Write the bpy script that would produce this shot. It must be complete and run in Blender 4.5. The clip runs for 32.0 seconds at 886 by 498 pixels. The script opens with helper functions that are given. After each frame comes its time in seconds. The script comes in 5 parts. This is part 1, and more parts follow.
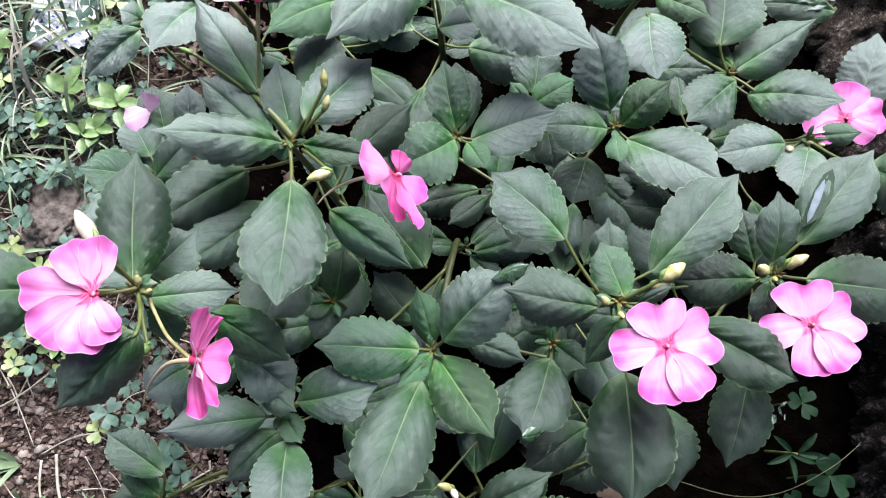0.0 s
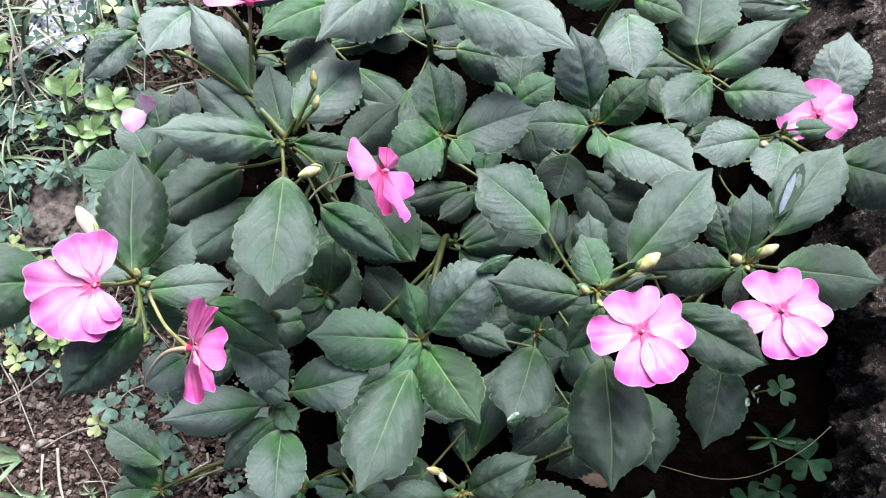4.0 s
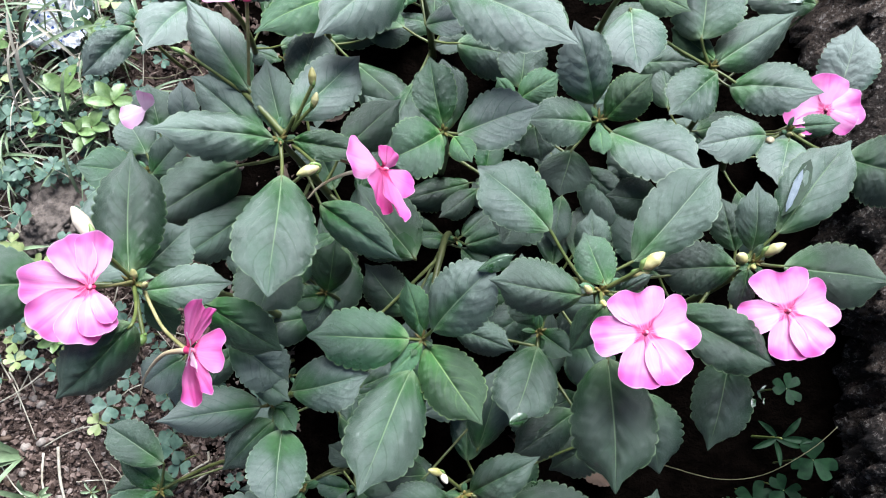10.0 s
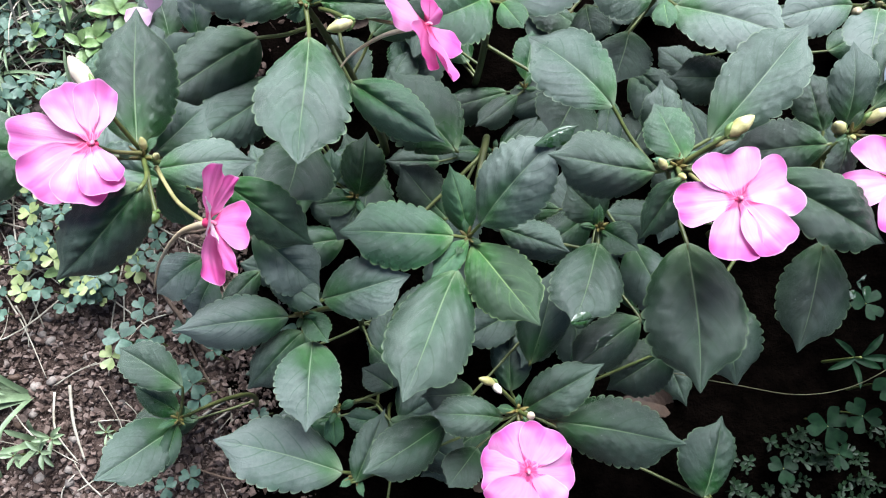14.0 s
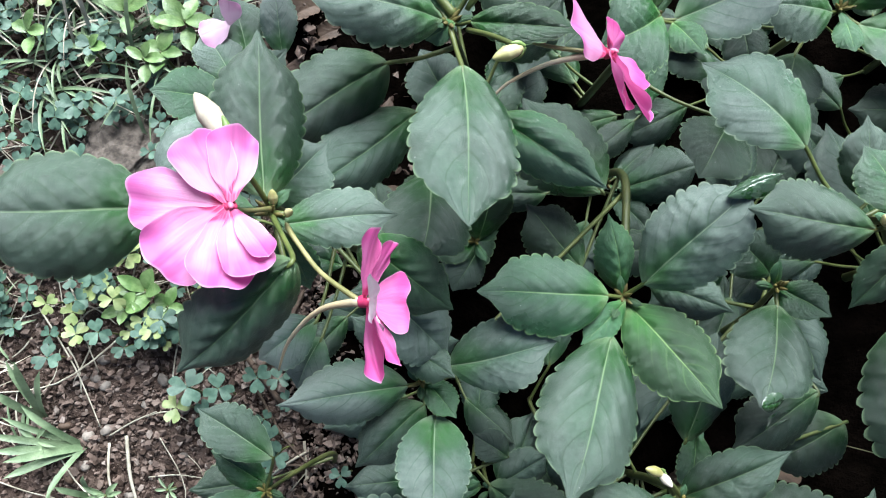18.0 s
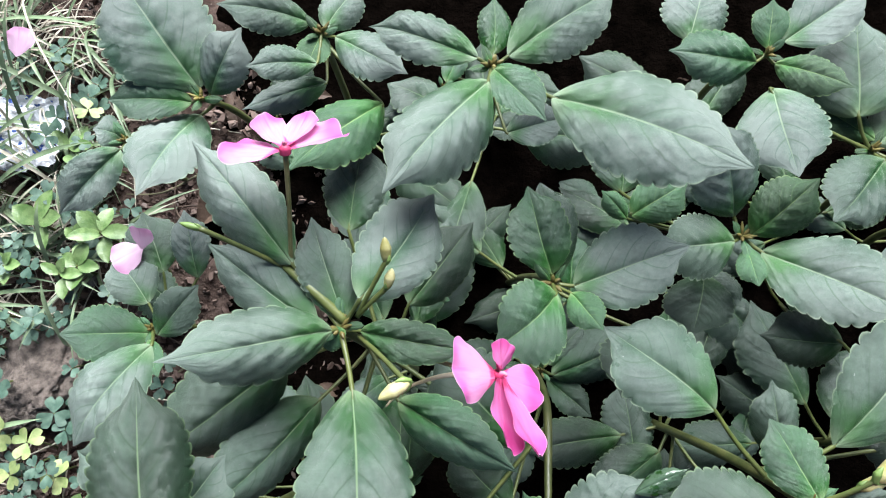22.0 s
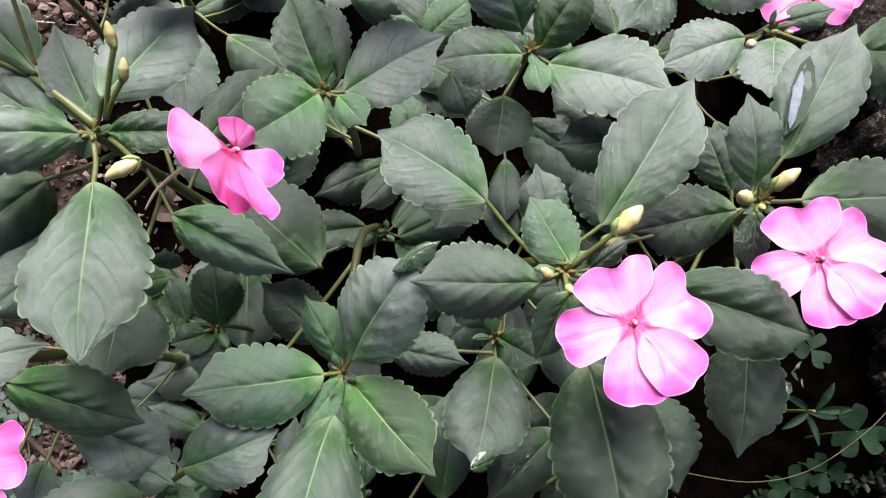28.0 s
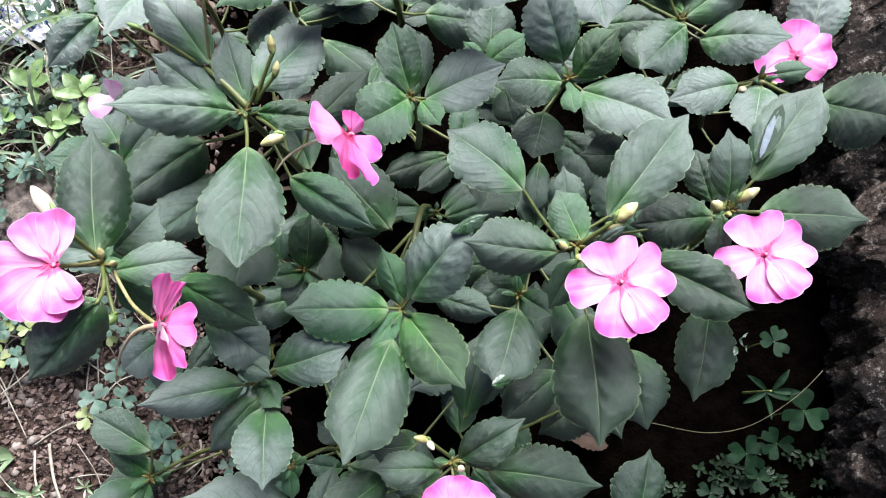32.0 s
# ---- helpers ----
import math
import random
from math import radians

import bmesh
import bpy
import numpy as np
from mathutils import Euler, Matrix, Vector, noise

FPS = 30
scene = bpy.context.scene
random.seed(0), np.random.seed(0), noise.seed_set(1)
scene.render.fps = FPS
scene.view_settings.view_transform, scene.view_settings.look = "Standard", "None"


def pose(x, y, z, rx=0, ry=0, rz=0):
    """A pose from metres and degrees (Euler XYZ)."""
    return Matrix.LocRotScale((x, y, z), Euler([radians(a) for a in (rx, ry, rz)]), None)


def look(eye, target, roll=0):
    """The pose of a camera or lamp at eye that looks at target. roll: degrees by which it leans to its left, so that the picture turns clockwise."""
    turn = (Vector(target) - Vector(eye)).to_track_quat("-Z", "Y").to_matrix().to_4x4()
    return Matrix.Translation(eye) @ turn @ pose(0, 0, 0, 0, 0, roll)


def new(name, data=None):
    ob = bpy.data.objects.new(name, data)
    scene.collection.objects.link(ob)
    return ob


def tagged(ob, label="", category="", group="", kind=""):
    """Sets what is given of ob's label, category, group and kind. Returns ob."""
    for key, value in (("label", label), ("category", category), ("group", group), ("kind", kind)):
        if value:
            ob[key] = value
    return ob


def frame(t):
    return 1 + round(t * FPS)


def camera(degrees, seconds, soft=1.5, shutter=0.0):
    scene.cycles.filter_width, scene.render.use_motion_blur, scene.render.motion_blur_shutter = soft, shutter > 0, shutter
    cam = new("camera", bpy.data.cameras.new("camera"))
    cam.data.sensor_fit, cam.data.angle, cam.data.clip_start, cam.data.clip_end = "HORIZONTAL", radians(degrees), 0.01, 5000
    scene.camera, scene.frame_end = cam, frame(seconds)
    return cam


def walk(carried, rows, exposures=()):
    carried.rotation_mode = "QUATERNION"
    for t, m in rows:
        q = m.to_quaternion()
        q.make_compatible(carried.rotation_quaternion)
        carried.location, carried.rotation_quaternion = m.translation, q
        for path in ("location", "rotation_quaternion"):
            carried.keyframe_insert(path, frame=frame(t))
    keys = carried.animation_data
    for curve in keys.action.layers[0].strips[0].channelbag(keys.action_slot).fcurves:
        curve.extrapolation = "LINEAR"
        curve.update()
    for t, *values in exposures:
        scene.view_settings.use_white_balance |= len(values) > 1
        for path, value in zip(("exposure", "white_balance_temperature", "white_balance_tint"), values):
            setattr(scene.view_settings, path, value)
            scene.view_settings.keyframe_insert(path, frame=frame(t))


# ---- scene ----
cam = camera(67.8, 32.0, soft=1.1)
METRES, EYE, TILT, LEAN, TURN = 0.55, 0.45, -75.0, 0.0, 0.0
ROWS = [
    (0.0, 0.0, 0.0, 0.0, 0.0, 0.0, -0.0),
    (0.5, 0.0073, -0.0044, 0.0016, -0.43, -0.11, 0.21),
    (1.0, 0.0093, -0.0096, -0.0047, -0.33, -0.13, 0.22),
    (1.5, 0.0106, -0.0247, -0.0055, -0.47, 0.3, 0.26),
    (2.0, 0.0131, -0.0398, -0.0027, -0.46, 0.64, 0.66),
    (2.5, 0.0059, -0.044, -0.0067, 0.33, 0.26, 0.7),
    (4.5, 0.0096, -0.0116, -0.0055, -0.35, -0.03, 0.45),
    (5.0, 0.0102, -0.0034, -0.0047, -0.14, -0.34, 0.94),
    (5.5, 0.0107, 0.0013, -0.0065, -0.11, -0.42, 0.62),
    (6.0, 0.0065, 0.0004, -0.0039, 0.17, -0.41, 0.44),
    (6.5, 0.0047, -0.0069, -0.004, 0.3, -0.34, 0.37),
    (7.0, 0.0063, -0.0134, -0.0054, 0.21, -0.38, 0.67),
    (7.5, 0.0068, -0.0175, -0.0049, 0.32, -0.32, 0.72),
    (8.0, 0.0089, -0.0201, -0.0075, 0.23, -0.41, 0.9),
    (8.5, 0.0109, -0.0173, -0.0062, 0.09, -0.49, 0.66),
    (9.0, 0.0112, -0.0179, -0.0061, -0.21, -0.49, 0.3),
    (9.5, 0.0119, -0.0167, -0.005, -0.16, -0.36, 0.4),
    (10.0, 0.0101, -0.0144, -0.0023, 0.01, -0.46, 0.58),
    (10.5, 0.0115, -0.0119, 0.0007, -0.03, -0.63, 0.85),
    (11.0, 0.0131, -0.0127, 0.0008, 0.09, -0.7, 0.59),
    (11.5, 0.0084, -0.0106, -0.0043, 0.31, -0.73, 0.33),
    (12.0, 0.0009, -0.0097, -0.0136, 0.27, -0.54, 0.8),
    (12.5, -0.0085, 0.0002, -0.0262, 0.58, -0.65, 1.18),
    (13.0, -0.0123, 0.0181, -0.0547, 0.97, -1.56, 1.68),
    (13.5, -0.0183, 0.0304, -0.0699, 0.99, -1.68, 1.39),
    (15.5, -0.0208, 0.1102, -0.0984, 1.02, -1.87, 2.29),
    (16.0, -0.0352, 0.1183, -0.0925, 1.31, -1.91, 2.21),
    (16.5, -0.0501, 0.1206, -0.0859, 1.38, -1.99, 1.61),
    (17.0, -0.0659, 0.1189, -0.0685, 1.27, -1.78, 1.16),
    (17.5, -0.0911, 0.1203, -0.0512, 1.1, -1.58, 1.06),
    (18.0, -0.1164, 0.123, -0.0392, 1.35, -1.68, 1.04),
    (18.5, -0.1265, 0.1218, -0.0211, 1.34, -1.45, 1.48),
    (19.0, -0.1307, 0.1234, 0.0007, 1.59, -1.33, 1.62),
    (19.5, -0.1256, 0.1305, 0.0275, 1.45, -1.25, 1.69),
    (20.0, -0.115, 0.1361, 0.0598, 1.45, -0.58, 2.11),
    (20.5, -0.1019, 0.1361, 0.083, 0.91, -0.29, 2.73),
    (21.0, -0.0933, 0.1386, 0.1044, 0.37, 0.16, 3.58),
    (21.5, -0.0827, 0.1403, 0.1127, -0.06, -0.14, 4.38),
    (22.0, -0.0598, 0.1347, 0.1195, -0.42, 0.43, 5.45),
    (22.5, -0.0311, 0.134, 0.1176, -0.57, 0.33, 6.29),
    (23.0, -0.0063, 0.1305, 0.1051, -1.38, 0.33, 8.14),
    (23.5, 0.0075, 0.1269, 0.0866, -1.5, 0.06, 9.02),
    (24.0, 0.012, 0.1297, 0.0615, -1.48, -0.54, 9.47),
    (24.5, 0.0171, 0.1308, 0.0425, -1.74, -1.02, 10.14),
    (25.0, 0.026, 0.1271, 0.0294, -1.75, -1.17, 9.62),
    (25.5, 0.0373, 0.1246, 0.0172, -2.08, -1.18, 9.82),
    (27.5, 0.065, 0.1253, 0.0067, -2.12, -0.84, 10.25),
    (28.0, 0.0545, 0.1285, -0.0068, -2.17, -1.43, 9.59),
    (28.5, 0.0465, 0.1229, -0.019, -1.76, -1.27, 8.0),
    (29.0, 0.04, 0.1162, -0.0291, -1.31, -0.78, 6.61),
    (29.5, 0.0379, 0.0901, -0.0339, -0.75, -0.37, 5.35),
    (30.0, 0.0477, 0.0622, -0.0333, -0.96, -0.0, 5.31),
    (30.5, 0.0443, 0.0432, -0.029, -0.76, -0.24, 4.74),
    (31.0, 0.0392, 0.0196, -0.0282, -0.5, -0.73, 4.48),
    (31.5, 0.035, 0.0045, -0.0285, -0.27, -0.9, 4.13),
    (32.0, 0.0286, -0.0097, -0.0257, -0.22, -1.11, 3.82),
]
walk(cam, [(t, pose(0, 0, EYE, TILT, LEAN, TURN) @ pose(METRES * x, METRES * y, METRES * z, 90 + pitch, roll, yaw)) for t, x, y, z, yaw, pitch, roll in ROWS], exposures=[(0.0, 1.42, 5960, 16), (9.0, 1.44, 5800, 12), (16.0, 1.47, 5770, 12), (19.0, 1.41, 5790, 3), (20.0, 1.34, 5740, 3), (22.0, 1.45, 5990, 11), (23.0, 1.5, 6200, 19), (25.0, 1.51, 6790, 31), (28.0, 1.48, 6490, 24), (30.0, 1.59, 6320, 22), (32.0, 1.54, 6040, 16)])

# ---- light ----
world = bpy.data.worlds.new("overcast_sky")
scene.world = world
world.use_nodes = True
wn = world.node_tree.nodes
sky = wn.new("ShaderNodeTexSky")
sky.sky_type = "NISHITA"
sky.sun_disc = False
SUN_UP, SUN_TURN = radians(50), radians(14)
sky.sun_elevation, sky.sun_rotation = SUN_UP, SUN_TURN
sky.air_density, sky.dust_density = 1.0, 4.0
wn["Background"].inputs["Strength"].default_value = 0.035
world.node_tree.links.new(sky.outputs[0], wn["Background"].inputs["Color"])
sun = new("sun", bpy.data.lights.new("sun", "SUN"))
sun.data.energy, sun.data.angle, sun.data.color = 4.5, radians(48), (1.0, 0.985, 0.96)
sun.matrix_world = look((math.sin(SUN_TURN) * math.cos(SUN_UP), math.cos(SUN_TURN) * math.cos(SUN_UP), math.sin(SUN_UP)), (0, 0, 0))


# ---- materials ----
class Nodes:
    """A small writer of node materials."""

    def __init__(self, name, rough=0.5, spec=0.5):
        self.mat = bpy.data.materials.new(name)
        self.mat.use_nodes = True
        self.tree = self.mat.node_tree
        self.bsdf = self.tree.nodes["Principled BSDF"]
        self.bsdf.inputs["Roughness"].default_value = rough
        self.bsdf.inputs["Specular IOR Level"].default_value = spec

    def node(self, kind):
        return self.tree.nodes.new(kind)

    def put(self, socket, value):
        if hasattr(value, "is_output"):
            self.tree.links.new(value, socket)
        else:
            socket.default_value = value

    def math(self, op, a, b=0.0, clamp=False):
        n = self.node("ShaderNodeMath")
        n.operation, n.use_clamp = op, clamp
        self.put(n.inputs[0], a)
        self.put(n.inputs[1], b)
        return n.outputs[0]

    def noise(self, scale, detail=3.0, rough=0.55, vector=None):
        n = self.node("ShaderNodeTexNoise")
        n.inputs["Scale"].default_value, n.inputs["Detail"].default_value, n.inputs["Roughness"].default_value = scale, detail, rough
        self.put(n.inputs["Vector"], vector if vector is not None else self.place())
        return n.outputs["Fac"]

    def place(self):
        return self.node("ShaderNodeNewGeometry").outputs["Position"]

    def ramp(self, fac, *stops):
        n = self.node("ShaderNodeValToRGB")
        while len(n.color_ramp.elements) < len(stops):
            n.color_ramp.elements.new(0.5)
        for e, (at, colour) in zip(n.color_ramp.elements, stops):
            e.position = at
            e.color = (*colour, 1) if len(colour) == 3 else colour
        self.put(n.inputs[0], fac)
        return n.outputs[0]

    def mix(self, fac, a, b, blend="MIX"):
        n = self.node("ShaderNodeMix")
        n.data_type, n.blend_type = "RGBA", blend
        self.put(n.inputs[0], fac)
        self.put(n.inputs[6], (*a, 1) if isinstance(a, tuple) else a)
        self.put(n.inputs[7], (*b, 1) if isinstance(b, tuple) else b)
        return n.outputs[2]

    def span(self, value, a, b, c=0.0, d=1.0):
        n = self.node("ShaderNodeMapRange")
        n.interpolation_type = "SMOOTHSTEP"
        for socket, v in zip(n.inputs[:5], (value, a, b, c, d)):
            self.put(socket, v)
        return n.outputs[0]

    def random(self):
        return self.node("ShaderNodeObjectInfo").outputs["Random"]

    def bump(self, height, strength, distance):
        n = self.node("ShaderNodeBump")
        n.inputs["Strength"].default_value, n.inputs["Distance"].default_value = strength, distance
        self.put(n.inputs["Height"], height)
        self.tree.links.new(n.outputs[0], self.bsdf.inputs["Normal"])

    def colour(self, value):
        self.put(self.bsdf.inputs["Base Color"], value if hasattr(value, "is_output") else (*value, 1))


def leaf_material(name, dark, mid, vein, rough, sheen_share, pale=0.04):
    fresh = (mid[0] * 0.7, mid[1] * 1.05, mid[2] * 0.4)
    m = Nodes(name, rough, 0.52)
    uv = m.node("ShaderNodeSeparateXYZ")
    m.put(uv.inputs[0], m.node("ShaderNodeUVMap").outputs[0])
    s, v = uv.outputs[0], uv.outputs[1]
    a = m.math("ABSOLUTE", m.math("SUBTRACT", m.math("MULTIPLY", v, 2.0), 1.0))
    blotch = m.noise(48.0, 4.0)
    fine = m.noise(1100.0, 3.0)
    base = m.mix(m.span(blotch, 0.32, 0.7), dark, mid)
    base = m.mix(m.math("MULTIPLY", m.span(fine, 0.35, 0.65), 0.3), base, tuple(c * 0.5 for c in dark))
    tone = m.node("ShaderNodeHueSaturation")
    m.put(tone.inputs["Value"], m.math("ADD", m.math("MULTIPLY", m.random(), 0.75), 0.6))
    m.put(tone.inputs["Hue"], m.math("ADD", m.math("MULTIPLY", m.random(), 0.03), 0.485))
    m.put(tone.inputs["Color"], base)
    base = tone.outputs[0]
    k = m.math("MULTIPLY", m.math("SUBTRACT", s, m.math("MULTIPLY", a, m.math("ADD", 0.22, m.math("MULTIPLY", a, 0.25)))), 5.8)
    near = m.math("ABSOLUTE", m.math("SUBTRACT", m.math("FRACT", k), 0.5))
    side = m.math("MULTIPLY", m.span(near, 0.1, 0.0), m.span(a, 0.9, 0.25))
    rib = m.span(a, m.math("SUBTRACT", 0.036, m.math("MULTIPLY", s, 0.022)), 0.008)
    # grey sky sheen put into the waxy colour, weaker along midrib and towards stalk
    patch = m.noise(34.0, 5.0, 0.6)
    sheen = m.math("ADD", m.math("MULTIPLY", s, 0.45), m.math("MULTIPLY", m.math("MULTIPLY", a, m.math("SUBTRACT", 1.0, a)), 1.1))
    sheen = m.span(m.math("ADD", sheen, m.math("MULTIPLY", m.math("SUBTRACT", patch, 0.5), 1.3)), 0.0, 0.6)
    sheen = m.math("MULTIPLY", sheen, m.math("ADD", m.math("MULTIPLY", m.noise(520.0, 4.0, 0.7), 0.7), 0.28))
    sheen = m.math("MULTIPLY", sheen, m.math("MULTIPLY", m.math("ADD", m.math("MULTIPLY", m.random(), 1.1), 0.35), sheen_share))
    bare = m.math("ADD", s, m.math("ADD", m.math("MULTIPLY", a, 0.18), m.math("MULTIPLY", m.math("SUBTRACT", patch, 0.5), 0.5)))
    sheen = m.math("MULTIPLY", sheen, m.span(bare, 0.14, 0.46, 0.12, 1.12))
    sheen = m.math("MULTIPLY", sheen, m.math("SUBTRACT", 1.0, m.math("MULTIPLY", side, 0.45)))
    base = m.mix(m.math("MULTIPLY", m.span(bare, 0.5, 0.12), 0.75), base, fresh)
    base = m.mix(sheen, base, (0.165, 0.205, 0.175))
    lines = m.math("MAXIMUM", m.math("MULTIPLY", rib, m.math("SUBTRACT", 0.8, m.math("MULTIPLY", s, 0.5))), m.math("MULTIPLY", side, pale))
    thread = m.math("MULTIPLY", m.span(near, 0.055, 0.01), m.span(a, 0.93, 0.4))
    base = m.mix(m.math("MULTIPLY", thread, 0.25), base, dark)
    base = m.mix(lines, base, vein)
    base = m.mix(m.math("MULTIPLY", m.span(a, 0.96, 1.0), 0.6), base, vein)
    base = m.mix(m.math("MULTIPLY", m.span(s, 0.12, 0.0), 0.55), base, vein)
    # glints of tiny droplets put into the colour as white dots
    glint_specks = m.span(m.noise(1100.0, 1.0), 0.785, 0.82)
    base = m.mix(m.math("MULTIPLY", glint_specks, 0.4), base, (0.6, 0.62, 0.58))
    m.colour(base)
    m.put(m.bsdf.inputs["Roughness"], m.span(patch, 0.25, 0.7, rough - 0.1, rough + 0.12))
    relief = m.math("ADD", m.math("MULTIPLY", fine, 0.35), m.math("MULTIPLY", m.noise(420.0, 4.0, 0.65), 0.5))
    swell = m.math("MULTIPLY", m.span(near, 0.0, 0.3), m.span(a, 1.0, 0.6))
    relief = m.math("ADD", relief, m.math("MULTIPLY", swell, 1.1))
    cell = m.node("ShaderNodeTexVoronoi")
    cell.feature = "DISTANCE_TO_EDGE"
    cell.inputs["Scale"].default_value = 420.0
    m.put(cell.inputs["Vector"], m.node("ShaderNodeTexCoord").outputs["Object"])
    net = m.span(cell.outputs["Distance"], 0.0, 0.22)
    relief = m.math("ADD", relief, m.math("MULTIPLY", net, 0.3))
    m.bump(m.math("ADD", relief, m.math("MULTIPLY", m.noise(150.0, 2.0), 0.8)), 0.42, 0.0008)
    return m.mat


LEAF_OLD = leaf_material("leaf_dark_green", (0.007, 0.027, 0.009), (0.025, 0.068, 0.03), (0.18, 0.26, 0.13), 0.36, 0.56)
# the grey-green leaf carries the most sky sheen in its colour
LEAF_SHEEN = leaf_material("leaf_grey_green_sheen", (0.027, 0.066, 0.036), (0.068, 0.136, 0.08), (0.28, 0.36, 0.23), 0.37, 1.28)
LEAF_MID = leaf_material("leaf_mid_green", (0.009, 0.044, 0.011), (0.032, 0.1, 0.032), (0.22, 0.33, 0.14), 0.34, 0.34)
LEAF_YOUNG = leaf_material("leaf_young_green", (0.022, 0.075, 0.022), (0.058, 0.15, 0.056), (0.26, 0.38, 0.14), 0.5, 0.16, 0.12)


def simple(name, dark, light, rough=0.5, scale=60.0, bump=0.3, depth=0.001, spec=0.5):
    m = Nodes(name, rough, spec)
    base = m.mix(m.span(m.noise(scale, 4.0), 0.3, 0.7), dark, light)
    tone = m.node("ShaderNodeHueSaturation")
    m.put(tone.inputs["Value"], m.math("ADD", m.math("MULTIPLY", m.random(), 0.5), 0.75))
    m.put(tone.inputs["Color"], base)
    m.colour(m.mix(m.math("MULTIPLY", m.noise(scale * 12, 2.0), 0.4), tone.outputs[0], tuple(c * 0.6 for c in dark)))
    m.bump(m.noise(scale * 6, 3.0), bump, depth)
    return m.mat


def petal_material(name, edge, inner, throat):
    m = Nodes(name, 0.5, 0.35)
    uv = m.node("ShaderNodeSeparateXYZ")
    m.put(uv.inputs[0], m.node("ShaderNodeUVMap").outputs[0])
    s, v = uv.outputs[0], uv.outputs[1]
    a = m.math("ABSOLUTE", m.math("SUBTRACT", m.math("MULTIPLY", v, 2.0), 1.0))
    line = m.node("ShaderNodeCombineXYZ")
    m.put(line.inputs[0], m.math("ADD", m.math("MULTIPLY", v, 15.0), m.math("MULTIPLY", m.noise(110.0, 2.0), 2.2)))
    m.put(line.inputs[1], m.math("MULTIPLY", s, 1.6))
    m.put(line.inputs[2], m.math("MULTIPLY", m.random(), 40.0))
    streak = m.noise(1.0, 3.0, 0.6, line.outputs[0])
    patch = m.noise(85.0, 2.0)
    out = m.math("ADD", s, m.math("MULTIPLY", m.math("SUBTRACT", patch, 0.5), 1.1))
    base = m.mix(m.span(out, 0.48, 0.98), inner, edge)
    base = m.mix(m.math("MULTIPLY", m.span(streak, 0.42, 0.78), 0.28), base, edge)
    base = m.mix(m.math("MULTIPLY", m.span(s, 0.17, 0.08), m.span(streak, 0.25, 0.55, 0.25, 0.9)), base, throat)
    vein = m.math("MULTIPLY", m.span(a, 0.09, 0.0), m.span(s, 0.35, 0.85))
    base = m.mix(m.math("MULTIPLY", vein, 0.55), base, tuple(c * 0.8 for c in edge))
    rim = m.math("MAXIMUM", m.span(a, 0.95, 1.0), m.span(s, 0.965, 1.0))
    base = m.mix(m.math("MULTIPLY", rim, 0.4), base, (0.85, 0.64, 0.78))
    m.colour(base)
    m.bump(m.math("ADD", m.math("MULTIPLY", streak, 0.7), m.math("MULTIPLY", m.noise(260.0), 0.6)), 0.35, 0.0006)
    thin = m.node("ShaderNodeBsdfTranslucent")
    m.put(thin.inputs["Color"], base)
    both = m.node("ShaderNodeMixShader")
    both.inputs[0].default_value = 0.3
    m.put(both.inputs[1], m.bsdf.outputs[0])
    m.put(both.inputs[2], thin.outputs[0])
    m.put(m.tree.nodes["Material Output"].inputs["Surface"], both.outputs[0])
    return m.mat


PETAL_LIGHT = petal_material("petal_pale_pink", (0.6, 0.1, 0.375), (0.69, 0.305, 0.53), (0.46, 0.03, 0.15))
PETAL_MID = petal_material("petal_pink", (0.58, 0.13, 0.385), (0.68, 0.315, 0.52), (0.5, 0.03, 0.14))
PETAL_DEEP = petal_material("petal_deep_pink", (0.6, 0.08, 0.31), (0.67, 0.18, 0.42), (0.45, 0.02, 0.1))
PETAL_FADED = petal_material("petal_faded", (0.68, 0.42, 0.56), (0.78, 0.66, 0.72), (0.72, 0.55, 0.62))
PETAL_FALLEN = petal_material("petal_fallen", (0.62, 0.3, 0.5), (0.68, 0.45, 0.6), (0.6, 0.4, 0.52))
EYE_RED = simple("flower_eye_red", (0.34, 0.015, 0.07), (0.55, 0.05, 0.15), 0.5)
ANTHER = simple("anther_rose", (0.5, 0.1, 0.2), (0.72, 0.3, 0.4), 0.5)
BUD = simple("bud_cream", (0.3, 0.28, 0.08), (0.6, 0.56, 0.3), 0.42, 130.0, 0.2, 0.0005)
DRYING = simple("drying_straw", (0.1, 0.1, 0.05), (0.24, 0.22, 0.12), 0.6, 120.0)
BUD_WHITE = simple("bud_white", (0.5, 0.41, 0.26), (0.7, 0.63, 0.52), 0.45, 120.0, 0.2, 0.0005)
SEPAL = simple("sepal_green", (0.1, 0.17, 0.04), (0.2, 0.3, 0.08), 0.5)
STEM = simple("stem_green", (0.048, 0.063, 0.016), (0.105, 0.115, 0.036), 0.45, 90.0, 0.25, 0.0006)
STALK = simple("leaf_stalk_green", (0.06, 0.085, 0.018), (0.14, 0.16, 0.045), 0.45, 120.0, 0.2, 0.0005)
FLOWER_STALK = simple("flower_stalk_olive", (0.14, 0.14, 0.045), (0.28, 0.25, 0.11), 0.45, 150.0, 0.2, 0.0004)
SPUR = simple("spur_pale", (0.6, 0.47, 0.28), (0.76, 0.68, 0.5), 0.45)
HEART = simple("shoot_tip_amber", (0.11, 0.085, 0.02), (0.22, 0.19, 0.05), 0.5, 400.0)
# clover green with the shade beside the rock put into it
CLOVER_SHADED = simple("clover_leaf_shaded", (0.003, 0.013, 0.005), (0.009, 0.03, 0.011), 0.6, 220.0, 0.3, 0.0006, 0.12)
